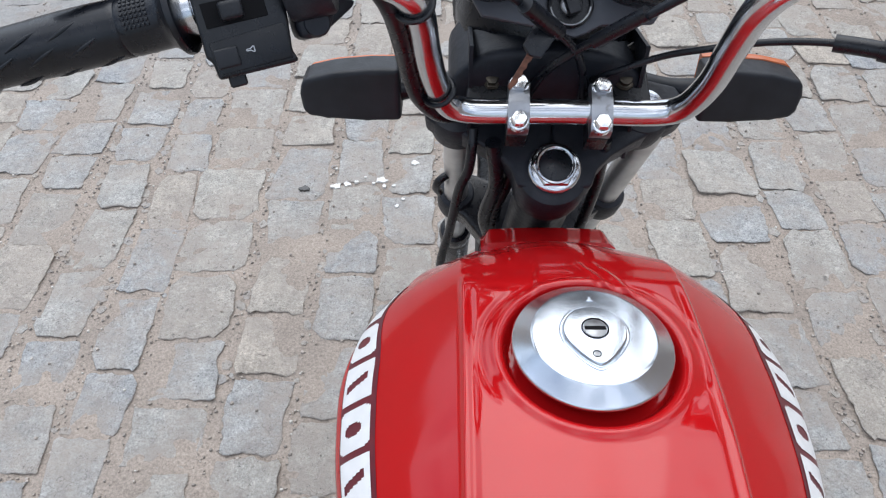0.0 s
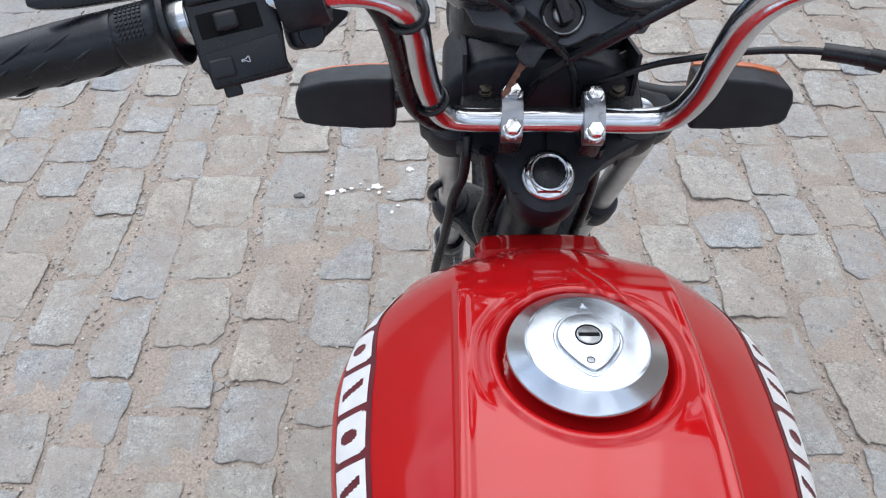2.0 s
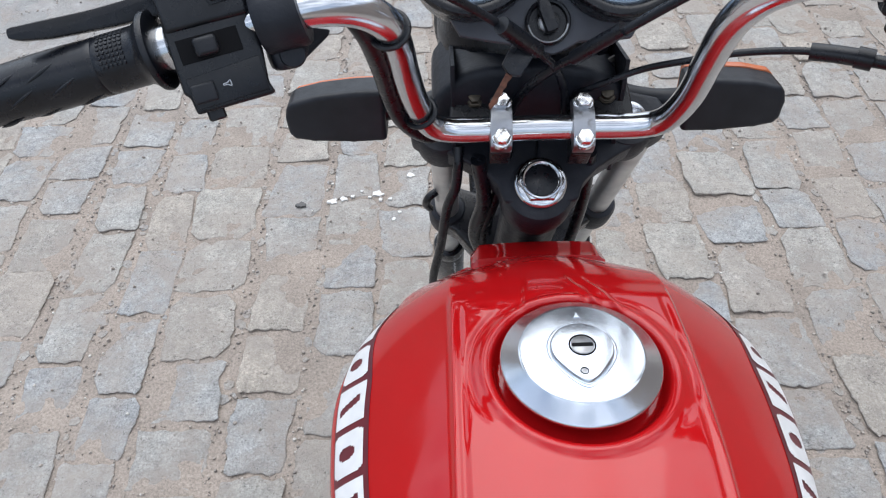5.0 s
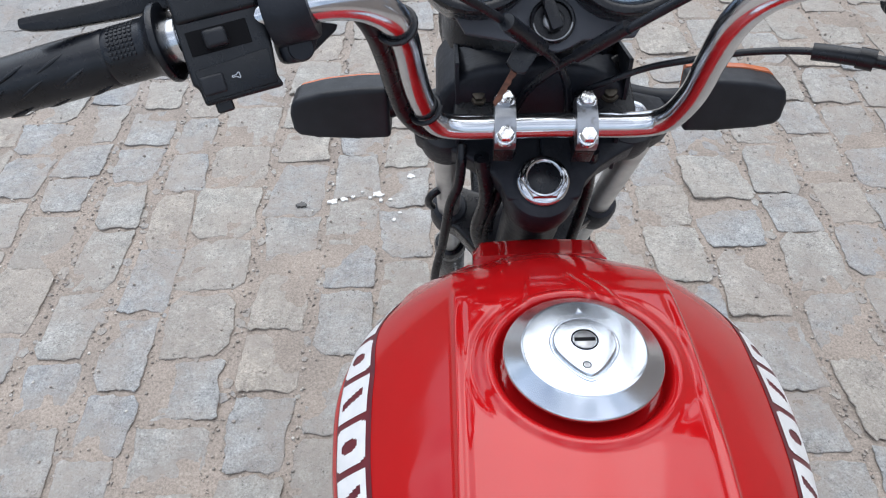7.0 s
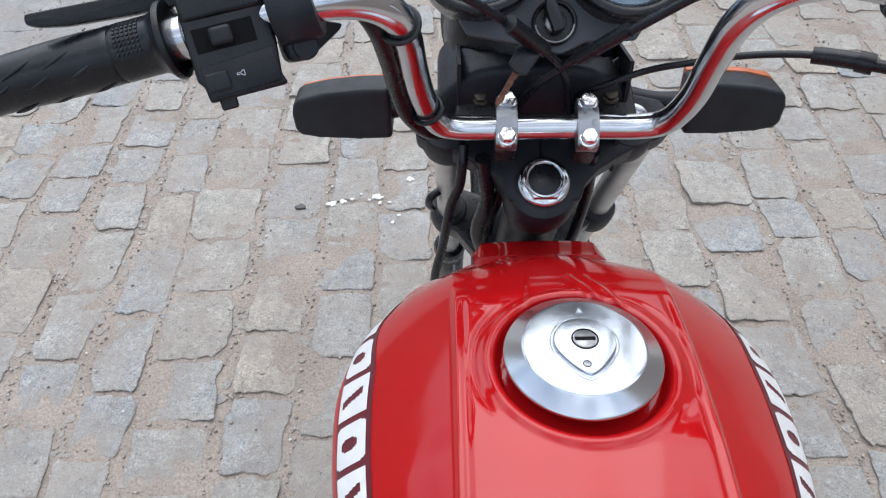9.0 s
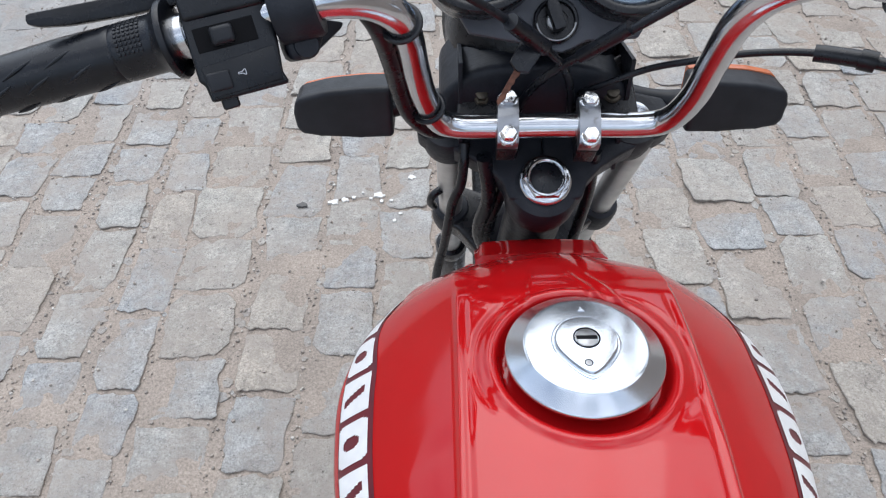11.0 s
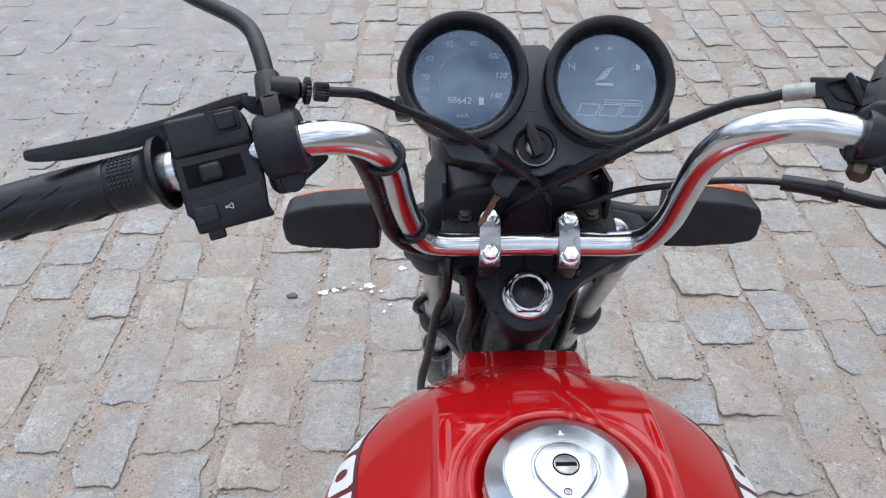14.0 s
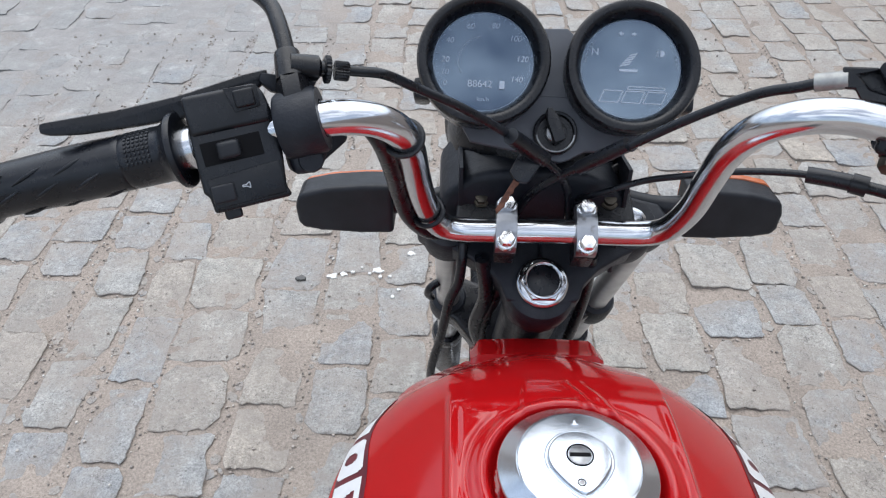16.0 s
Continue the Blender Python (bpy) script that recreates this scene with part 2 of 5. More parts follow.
def tube(bm, points, radius, n=16, steps=8, flat=1.0, caps=True):
    """A tube along a smooth curve; radius is a number or a function of the share of the way."""
    path = spline(points, steps) if steps > 1 else [Vector(q) for q in points]
    count = len(path)
    side = None
    rings = []
    for i, c in enumerate(path):
        d = (path[min(i + 1, count - 1)] - path[max(i - 1, 0)]).normalized()
        if side is None:
            side = d.cross(Vector((0, 0, 1)))
            side = side.normalized() if side.length > 0.1 else Vector((1, 0, 0))
        side = (side - d * side.dot(d)).normalized()
        up = side.cross(d)
        r = radius(i / (count - 1)) if callable(radius) else radius
        rings.append([bm.verts.new(c + side * (r * math.cos(math.tau * k / n)) + up * (r * flat * math.sin(math.tau * k / n))) for k in range(n)])
    for a, b in zip(rings, rings[1:]):
        for k in range(n):
            j = (k + 1) % n
            bm.faces.new((a[k], a[j], b[j], b[k]))
    if caps:
        bm.faces.new(list(reversed(rings[0])))
        bm.faces.new(rings[-1])
    return bm


def B():
    return bmesh.new()

# ---- the motorcycle ----
MID = 0.087
bike = thing("motorcycle", MID, 0.18, 0.0, "small red motorcycle with chrome handlebar parked on stone paving", "motorcycle")


def ease(a, b, x):
    t = min(1.0, max(0.0, (x - a) / (b - a)))
    return t * t * (3 - 2 * t)


def along(table, y):
    """Smooth reading of (y, value) pairs in falling y."""
    for i, ((y0, v0), (y1, v1)) in enumerate(zip(table, table[1:])):
        if y >= y1 or i == len(table) - 2:
            t = min(1.0, max(0.0, (y0 - y) / (y0 - y1)))
            va = table[i - 1] if i else None
            vb = table[i + 2] if i + 2 < len(table) else None
            m0 = (v1 - va[1]) / (va[0] - y1) * (y0 - y1) if va else v1 - v0
            m1 = (vb[1] - v0) / (y0 - vb[0]) * (y0 - y1) if vb else v1 - v0
            return (2 * t ** 3 - 3 * t * t + 1) * v0 + (t ** 3 - 2 * t * t + t) * m0 + (-2 * t ** 3 + 3 * t * t) * v1 + (t ** 3 - t * t) * m1
    return table[-1][1]


HALF = [(0.468, 0.070), (0.452, 0.092), (0.425, 0.1175), (0.39, 0.1415), (0.35, 0.1700), (0.30, 0.1865), (0.24, 0.1863), (0.19, 0.1795), (0.10, 0.161), (0.0, 0.134), (-0.06, 0.11)]
TOP = [(0.468, 0.828), (0.452, 0.848), (0.425, 0.876), (0.39, 0.902), (0.35, 0.921), (0.30, 0.934), (0.24, 0.942), (0.19, 0.945), (0.10, 0.935), (0.0, 0.90), (-0.06, 0.86)]
CAP = Vector((0.0903, 0.270, 0.9537))
WELL = (0.0907, 0.268)  # middle of the sunk ring round the cap


def tank_point(u, y, lift=0.0):
    """u goes from -1.4 (under the left side) over 0 (the spine) to 1.4; the crease between deck and flank lies at 0.5."""
    a, s = abs(u), (1 if u >= 0 else -1)
    half, top = along(HALF, y), along(TOP, y)
    wide = 0.842 - 0.03 * ease(0.40, 0.47, y)
    crease = min(0.088, 0.62 * half)
    shoulder = top - 0.006 - 0.012 * ease(0.36, 0.44, y)
    if a <= 0.5:
        x = crease * a / 0.5
        z = top - (top - shoulder) * (x / crease) ** 2
        tilt = 0.14 * a
    elif a <= 1:
        k = (a - 0.5) / 0.5
        bend = max(wide + 0.12 * (shoulder - wide), shoulder - (half - crease) * math.tan(radians(36)))
        x = (1 - k) ** 2 * crease + (1 - (1 - k) ** 2) * half
        z = (1 - k) ** 2 * shoulder + 2 * k * (1 - k) * bend + k * k * wide
        tilt = 0.62 + 0.95 * k * k
    else:
        k = (a - 1) / 0.4
        x = half * (1 - 0.10 * k * k)
        z = wide - 0.11 * k
        tilt = math.pi / 2
    if a < 0.75:
        px = s * x + MID
        r = math.hypot(px - WELL[0], y - WELL[1])
        fore = ease(0.364, 0.338, y)
        deck = ease(crease + 0.0016, crease - 0.0020, x)
        # raised deck with a bevelled edge and a shallow channel inside it
        z += 0.0036 * deck * fore
        z -= 0.0014 * math.exp(-((x - crease + 0.0075) / 0.0028) ** 2) * fore * ease(0.345, 0.320, y)
        # sunk ring, its rolled lip and the outer swage on both sides
        z -= 0.0150 * ease(0.0640, 0.0575, r)
        z += 0.0030 * math.exp(-((r - 0.0680) / 0.0038) ** 2)
        z -= 0.0026 * math.exp(-((r - 0.0790) / 0.0034) ** 2) * ease(0.030, 0.055, x) * ease(0.215, 0.250, y) * ease(0.335, 0.315, y)
        # pressed flutes before the cap
        z += 0.0022 * ease(0.0245, 0.0185, abs(px - 0.0795) - 0.12 * (0.345 - y)) * ease(0.318, 0.330, y) * ease(0.384, 0.352, y)
        for c in (0.0205, 0.0335):
            z += 0.0024 * math.exp(-((px - MID - c + 0.42 * (y - 0.340)) / 0.0030) ** 2) * ease(0.308, 0.325, y) * ease(0.376, 0.352, y)
        z += 0.0016 * math.exp(-((px - 0.0250) / 0.0085) ** 2 - ((y - 0.3280) / 0.0045) ** 2)
    return Vector((MID + s * (x + lift * math.sin(tilt)), y, z + lift * math.cos(tilt)))


def tank_mesh():
    wide, long = 560, 400
    verts = [tank_point(-1.4 + 2.8 * i / wide, 0.468 - 0.528 * j / long) for j in range(long + 1) for i in range(wide + 1)]
    w = wide + 1
    faces = [(j * w + i, j * w + i + 1, (j + 1) * w + i + 1, (j + 1) * w + i) for j in range(long) for i in range(wide)]
    faces += [tuple(range(w)), tuple(long * w + i for i in reversed(range(w)))]
    me = bpy.data.meshes.new("shell")
    me.from_pydata(verts, [], faces)
    bm = B()
    bm.from_mesh(me)
    bpy.data.meshes.remove(me)
    return bm


tank = part("fuel_tank", tank_mesh(), RED, bike, "glossy red painted steel fuel tank")

# front lip of the tank
bm = B()
lip = []
for i in range(41):
    x = -0.066 + 0.132 * i / 40
    drop = 0.004 * abs(x / 0.066) ** 2 + 0.006 * ease(0.058, 0.066, abs(x))
    rnd = 0.007 * ease(0.056, 0.066, abs(x))
    lip.append([(x, 0.430, 0.820), (x, 0.452, 0.846 - drop), (x, 0.466, 0.838 - drop), (x, 0.476 - rnd, 0.8355 - drop), (x, 0.4835 - rnd, 0.831 - drop), (x, 0.4845 - rnd, 0.800)])
rows = [[bm.verts.new((MID + q[0], q[1], q[2])) for q in r] for r in lip]
for a, b in zip(rows, rows[1:]):
    for k in range(6):
        j = (k + 1) % 6
        bm.faces.new((a[k], a[j], b[j], b[k]))
bm.faces.new(rows[0])
bm.faces.new(list(reversed(rows[-1])))
part("tank_lip", bm, RED, tank)


def decal(bm, side, u0, u1, y0, y1, lift, keep=None, n=8):
    """A patch on the flank of the tank between two heights and two lengths; keep(a, b) leaves cells out."""
    def spot_at(i, j):
        a, b = i / n, j / n
        y = y0 + (y1 - y0) * b
        return tank_point(side * (u0 + (u1 - u0) * a + 0.11 * ease(0.29, 0.395, y)), y, lift)
    grid = [[bm.verts.new(spot_at(i, j)) for j in range(n + 1)] for i in range(n + 1)]
    for i in range(n):
        for j in range(n):
            if keep is None or keep((i + 0.5) / n, (j + 0.5) / n):
                bm.faces.new((grid[i][j], grid[i][j + 1], grid[i + 1][j + 1], grid[i + 1][j]))
    bmesh.ops.delete(bm, geom=[v for v in bm.verts if not v.link_faces], context="VERTS")


def oval_hole(a, b):
    return 0.09 < math.hypot((a - 0.5) * 0.9, b - 0.5) < 0.60 and math.hypot((a - 0.5) / 0.28, (b - 0.5) / 0.17) > 1


def slit(a, b):
    return abs(b - 0.5 - 0.30 * (a - 0.5)) > 0.10 or a < 0.16 or a > 0.84


for side in (-1, 1):
    bm = B()
    for k in range(10):
        decal(bm, side, 0.700, 0.880, 0.392 - 0.0266 * k, 0.392 - 0.0266 * (k + 1), 0.0005)
    bmesh.ops.remove_doubles(bm, verts=bm.verts[:], dist=0.0002)
    part("decal_ground", bm, MAROON, tank, "dark maroon ground of the white decal")
    for k in range(6):
        front = 0.386 - 0.0425 * k
        bm = B()
        decal(bm, side, 0.717, 0.866, front, front - 0.0365, 0.0010, oval_hole if k % 2 else slit, 26)
        part("decal_block", bm, WHITE, tank, "white painted block of the tank decal")

# filler cap
cap_pose = axes(CAP, (0, math.sin(radians(8)), math.cos(radians(8))))
bm = B()
lathe(bm, cap_pose, [(0.050, -0.014), (0.0550, -0.0115), (0.0567, -0.0088), (0.0566, -0.0070), (0.0557, -0.0058), (0.0448, 0.0006), (0.0443, 0.0016), (0.0432, 0.0024), (0.0415, 0.0027), (0.02, 0.0036), (0, 0.0038)], 96)
cap = part("filler_cap", bm, ALUMINIUM, bike, "brushed aluminium fuel filler cap with lock")


def drop_outline(k):
    """A circle with a blunt point towards the rider."""
    out = []
    for i in range(64):
        a = math.tau * i / 64
        x, y = 0.0222 * math.cos(a), 0.0222 * math.sin(a)
        if y < -0.0100:
            y = -0.0100 - 0.0205 * (1 - (abs(x) / 0.01982) ** 1.6)
        out.append((x * k, (y + 0.004) * k - 0.0035))
    return out


bm = B()
levels = [(1.10, 0.0026), (1.095, 0.0042), (1.075, 0.0044), (1.055, 0.0038), (1.01, 0.0037), (0.985, 0.0066), (0.955, 0.0073), (0.94, 0.0074), (0.5, 0.0074)]
rings = [[bm.verts.new(cap_pose @ Vector((x, y, h))) for x, y in drop_outline(k)] for k, h in levels]
for a, b in zip(rings, rings[1:]):
    for i in range(64):
        j = (i + 1) % 64
        bm.faces.new((a[i], a[j], b[j], b[i]))
bm.faces.new(rings[-1])
boss = part("cap_boss", bm, ALUMINIUM, cap)
bm = B()
lathe(bm, cap_pose @ Matrix.Translation((0.0002, 0.0012, 0.0074)), [(0.0096, -0.001), (0.0096, 0.0003), (0.0090, 0.0006), (0.0084, 0.0001), (0.0082, -0.0004)], 40)
part("lock_rim", bm, DARK, cap, "dark rim round the lock")
bm = B()
lathe(bm, cap_pose @ Matrix.Translation((0.0002, 0.0012, 0.0074)), [(0.0082, -0.001), (0.0081, 0.0003), (0.0077, 0.0006), (0, 0.0006)], 40)
part("lock_barrel", bm, GREY_STEEL, cap, "grey lock barrel")
# the key slot's shade is a near-black block laid on the barrel
bm = B()
block(bm, cap_pose @ Matrix.Translation((0.0002, 0.0010, 0.0080)), (0.0146, 0.0034, 0.0008), 0.0003, 1)
part("key_slot", bm, DARK, cap, "dark block standing for the shaded key slot")
# near-black ring paints the shade of the hole round the rivet
bm = B()
lathe(bm, cap_pose @ Matrix.Translation((-0.0018, -0.0215, 0.0074)), [(0.0031, -0.001), (0.0031, 0.0003), (0.0024, 0.0004), (0.0021, 0.0001), (0.0020, -0.0004)], 24)
rivet = part("rivet_hole", bm, DARK, cap, "small dark ring standing for the shaded rivet hole")
bm = B()
lathe(bm, cap_pose @ Matrix.Translation((-0.0018, -0.0215, 0.0074)), [(0.0019, -0.001), (0.0018, 0.0001), (0.0010, 0.0003), (0, 0.0003)], 20)
part("rivet", bm, GREY_STEEL, rivet, "dull grey rivet")
bm = B()
prism(bm, cap_pose @ Matrix.Translation((0.0010, 0.0318, 0.0028)), [(-0.0026, -0.0008), (0.0026, -0.0008), (0.0009, 0.0006), (0.0004, 0.0034), (-0.0004, 0.0034), (-0.0009, 0.0006)], 0, 0.0010)
part("arrow_mark", bm, ALUMINIUM, cap)

# ---- steering head, forks ----
HEAD = Vector((MID, 0.482, 0.914))
RAKE = radians(27)
UP = Vector((0, -math.sin(RAKE), math.cos(RAKE)))
steer = axes(HEAD, UP)  # x to the right, y forwards along the yoke, z up the stem


def at_head(x, y, z, turn=None):
    m = steer @ Matrix.Translation((x, y, z))
    return m @ turn if turn else m


bm = B()
lathe(bm, at_head(0, 0, 0), [(0.024, -0.070), (0.031, -0.064), (0.0350, -0.054), (0.0362, -0.044), (0.0362, -0.014), (0.033, -0.008), (0.027, -0.0055), (0, -0.005)], 40)
for side in (-1, 1):
    lathe(bm, at_head(side * 0.089, 0.064, 0), [(0.022, -0.050), (0.0275, -0.046), (0.0285, -0.038), (0.0285, -0.010), (0.026, -0.005), (0, -0.0045)], 32)
    prism(bm, at_head(0, 0, 0), [(side * x * (1.09 if side > 0 else 1.03), y) for x, y in ((0.0, 0.050), (0.05, 0.074), (0.085, 0.094), (0.110, 0.087), (0.119, 0.070), (0.117, 0.054), (0.106, 0.046), (0.092, 0.041), (0.072, 0.030), (0.052, 0.017), (0.038, 0.002), (0.033, -0.014), (0.0, -0.026))], -0.034, -0.0060, 0.004, 3)
yoke = part("top_yoke", bm, CAST, bike, "satin black cast top yoke")
bm = B()
lathe(bm, at_head(0, 0, 0), [(0.0310, -0.052), (0.0300, -0.10), (0.0320, -0.125), (0.0330, -0.245), (0, -0.245)], 32)
part("head_tube", bm, CAST, bike)
bm = B()
lathe(bm, at_head(0.0005, 0.0015, 0.0015), [(0.0250, -0.0062), (0.0252, -0.0030), (0.0240, -0.0010), (0.0215, 0.0002), (0.0170, 0.0004)], 48)
lathe(bm, at_head(0.0005, 0.0015, 0.0015), [(0.0220, -0.001), (0.0220, 0.0026), (0.0208, 0.0042), (0.0175, 0.0048), (0.0165, 0.0044), (0.0162, 0.001)], 6)
lathe(bm, at_head(0.0005, 0.0015, 0.0015), [(0.0190, 0.0042), (0.0186, 0.0064), (0.0172, 0.0070), (0.0160, 0.0060), (0.0158, 0.001)], 48)
nut = part("stem_nut", bm, CHROME, bike, "chrome hexagonal steering stem nut")
bm = B()
lathe(bm, at_head(0.0005, 0.0015, 0.0015), [(0.0160, 0.000), (0.0156, 0.0048), (0.0140, 0.0056), (0, 0.0060)], 40)
part("stem_plug", bm, BLACK_PLASTIC, nut, "black plastic plug")

for side, leg in ((-1, -0.0890), (1, 0.1045)):
    fork = B()
    lathe(fork, at_head(leg, 0.058, 0), [(0.0, -0.03), (0.0150, -0.03), (0.0150, -0.47), (0, -0.47)], 32)
    fork = part("fork_tube", fork, FORK, bike, "grey steel fork tube")
    bm = B()
    lathe(bm, at_head(side * 0.089, 0.064, 0), [(0.0, -0.003), (0.014, -0.003), (0.0155, -0.001), (0.0155, 0.001), (0.012, 0.003), (0.009, 0.0015), (0, 0.0015)], 28)
    part("fork_cap", bm, CHROME, fork, "chrome fork cap bolt")
    bm = B()
    lathe(bm, at_head(leg, 0.058, 0), [(0.0155, -0.425), (0.0220, -0.428), (0.0245, -0.440), (0.0240, -0.460), (0.0205, -0.466), (0.0230, -0.475), (0.0235, -0.69), (0.016, -0.72), (0, -0.72)], 28)
    part("fork_slider", bm, BLACK_PLASTIC, fork, "black lower fork leg with dust cover")
    bm = B()
    lathe(bm, at_head(leg, 0.058, 0), [(0.0152, -0.300), (0.0230, -0.297), (0.0245, -0.285), (0.0240, -0.255), (0.0215, -0.248), (0.0152, -0.246)], 32)
    part("fork_clamp", bm, CAST, fork, "black cast clamp round the fork tube")
    if side > 0:
        continue
    bm = B()
    hook = leg + side * 0.0185
    tube(bm, [at_head(hook - side * 0.010, 0.052, -0.160).translation, at_head(hook + side * 0.002, 0.044, -0.163).translation, at_head(hook + side * 0.006, 0.042, -0.182).translation, at_head(hook + side * 0.002, 0.044, -0.205).translation], 0.0048, 12, 5)
    part("cable_hook", bm, RUBBER, fork, "black rubber covered cable hook")
bm = B()
prism(bm, at_head(0, 0, 0), [(-0.112, 0.07), (-0.08, 0.09), (0, 0.06), (0.08, 0.09), (0.112, 0.07), (0.110, 0.045), (0.08, 0.028), (0.035, -0.03), (-0.035, -0.03), (-0.08, 0.028), (-0.110, 0.045)], -0.292, -0.254, 0.006, 3)
part("lower_yoke", bm, SATIN_BLACK, bike, "satin black lower fork yoke")
# ---- handlebar ----
BAR_LEFT = [(0.082, 0.484, 0.979), (0.04, 0.484, 0.979), (0.004, 0.483, 0.981), (-0.0131, 0.4789, 0.9923), (-0.0229, 0.468, 1.0226), (-0.0284, 0.454, 1.0606), (-0.0313, 0.435, 1.0994), (-0.0368, 0.4186, 1.1257), (-0.0504, 0.4086, 1.1411), (-0.0691, 0.4004, 1.1488), (-0.0923, 0.3943, 1.1494), (-0.1163, 0.3912, 1.1447), (-0.1524, 0.3866, 1.1377), (-0.2257, 0.3772, 1.1235), (-0.3172, 0.3662, 1.1058)]
BAR_RIGHT = [(0.082, 0.484, 0.979), (0.125, 0.483, 0.979), (0.168, 0.480, 0.981), (0.186, 0.472, 0.994), (0.193, 0.455, 1.030), (0.1915, 0.435, 1.075), (0.1905, 0.416, 1.115), (0.197, 0.400, 1.143), (0.213, 0.388, 1.160), (0.236, 0.381, 1.166), (0.261, 0.375, 1.164), (0.288, 0.3714, 1.159), (0.325, 0.3665, 1.1521), (0.396, 0.357, 1.139), (0.47, 0.347, 1.125)]
bm = B()
tube(bm, list(reversed(BAR_LEFT)) + BAR_RIGHT[1:], lambda t: 0.0117 - 0.0006 * ease(0.25, 0.45, t), 28, 10)
bar = part("handlebar", bm, CHROME, bike, "chrome tubular handlebar with high risers")

bar_pose = axes((0.083, 0.484, 0.979), UP) @ Matrix.Rotation(radians(-2.2), 4, "Z")
for x in (-0.0345, 0.0355):
    m = bar_pose @ Matrix.Translation((x, 0, 0))
    bm = B()
    outline = [(-0.0225, -0.003), (0.0245, -0.003), (0.0245, 0.004), (0.023, 0.0095), (0.015, 0.0125), (0.009, 0.0145), (0, 0.0155), (-0.009, 0.0145), (-0.015, 0.0125), (-0.0215, 0.0095), (-0.0225, 0.004)]
    turn = Matrix(((0, 0, 1, 0), (1, 0, 0, 0), (0, 1, 0, 0), (0, 0, 0, 1)))
    prism(bm, m @ turn, outline, -0.0092, 0.0092, 0.0018, 2)
    clamp = part("bar_clamp", bm, WORN_CHROME, bike, "scratched grey metal handlebar clamp")
    bm = B()
    prism(bm, m @ turn, [(-0.0220, -0.030), (0.0240, -0.030), (0.0240, -0.0045), (-0.0220, -0.0045)], -0.0088, 0.0088, 0.001, 1)
    part("clamp_holder", bm, SATIN_BLACK, clamp, "black lower half of the clamp")
    for y in (-0.0152, 0.0182):
        bm = B()
        lathe(bm, m @ Matrix.Translation((0, y, 0.0095)), [(0.0088, -0.002), (0.0088, 0.0028), (0.0080, 0.0036), (0.0070, 0.0038)], 28)
        lathe(bm, m @ Matrix.Translation((0, y, 0.0095)), [(0.0074, 0.003), (0.0074, 0.0078), (0.0064, 0.0092), (0.0040, 0.0096), (0, 0.0098)], 6)
        part("bolt", bm, BOLT, clamp, "bright zinc-plated flange bolt")

# cable clips round the left riser
for p, q in (((-0.0345, 0.4239, 1.1171), (0.10, 0.55, -0.80)), ((-0.0198, 0.4717, 1.01), (0.25, 0.4, -0.8))):
    bm = B()
    m = axes(p, q)
    ring = [m @ Vector((0.0133 * math.cos(a), 0.0133 * math.sin(a), 0)) for a in [math.tau * k / 24 for k in range(25)]]
    tube(bm, ring, 0.0022, 8, 1, caps=False)
    part("cable_band", bm, RUBBER, bar, "black rubber band")
bm = B()
tube(bm, [(-0.0634, 0.4178, 1.1398), (-0.0506, 0.4205, 1.1165), (-0.0456, 0.4407, 1.0769), (-0.043, 0.4582, 1.0415), (-0.0348, 0.4713, 1.002), (-0.016, 0.49, 0.97), (0.01, 0.52, 0.95)], 0.0068, 14, 8)
part("wiring_harness", bm, RUBBER, bike, "black sheathed wiring loom strapped along the riser")

# ---- left controls ----
L_AXIS = (Vector(BAR_LEFT[13]) - Vector(BAR_LEFT[10])).normalized()
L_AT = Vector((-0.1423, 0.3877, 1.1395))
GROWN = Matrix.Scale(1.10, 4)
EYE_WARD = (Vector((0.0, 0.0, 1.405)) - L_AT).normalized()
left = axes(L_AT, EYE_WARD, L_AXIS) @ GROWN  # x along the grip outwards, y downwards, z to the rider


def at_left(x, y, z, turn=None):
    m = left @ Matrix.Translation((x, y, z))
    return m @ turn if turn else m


UPPER = [(0.0203, -0.0275), (-0.0200, -0.0272), (-0.0238, -0.0215), (-0.0256, -0.0110), (-0.0262, -0.0048), (0.0205, -0.0052)]
LOWER = [(0.0207, -0.0120), (-0.0258, -0.0120), (-0.0264, -0.0046), (-0.0258, 0.0138), (-0.0232, 0.0325), (-0.0249, 0.0368), (-0.0243, 0.0390), (0.0192, 0.0387), (0.0198, 0.0287), (0.0223, 0.0265), (0.0218, 0.0121)]
bm = B()
prism(bm, at_left(0, 0, 0), UPPER, -0.022, 0.0186, 0.0030, 3)
switch = part("switch_housing", bm, BLACK_PLASTIC, bike, "black plastic left handlebar switch housing")
bm = B()
prism(bm, at_left(0, 0, 0), LOWER, -0.022, 0.0172, 0.0022, 3)
part("lower_shell", bm, BLACK_PLASTIC, switch)
bm = B()
prism(bm, at_left(0, 0, 0), [(0.0190, 0.0190), (-0.0225, 0.0168), (-0.0225, 0.0362), (0.0182, 0.0366)], 0.0150, 0.0182, 0.0014, 2)
horn_panel = part("horn_panel", bm, BLACK_PLASTIC, switch)
# no recess is cut: a near-black plate gives the slot its shade
bm = B()
block(bm, at_left(0.0008, 0.0055, 0.0172), (0.0330, 0.0130, 0.0012), 0.0003, 1)
part("slot", bm, DARK, switch, "dark plate standing for the slot's shade")
bm = B()
block(bm, at_left(0.0026, 0.0052, 0.0215), (0.0132, 0.0106, 0.0095), 0.0024, 3, 0.90)
part("indicator_switch", bm, GREY_PLASTIC, switch, "faded indicator slider")
bm = B()
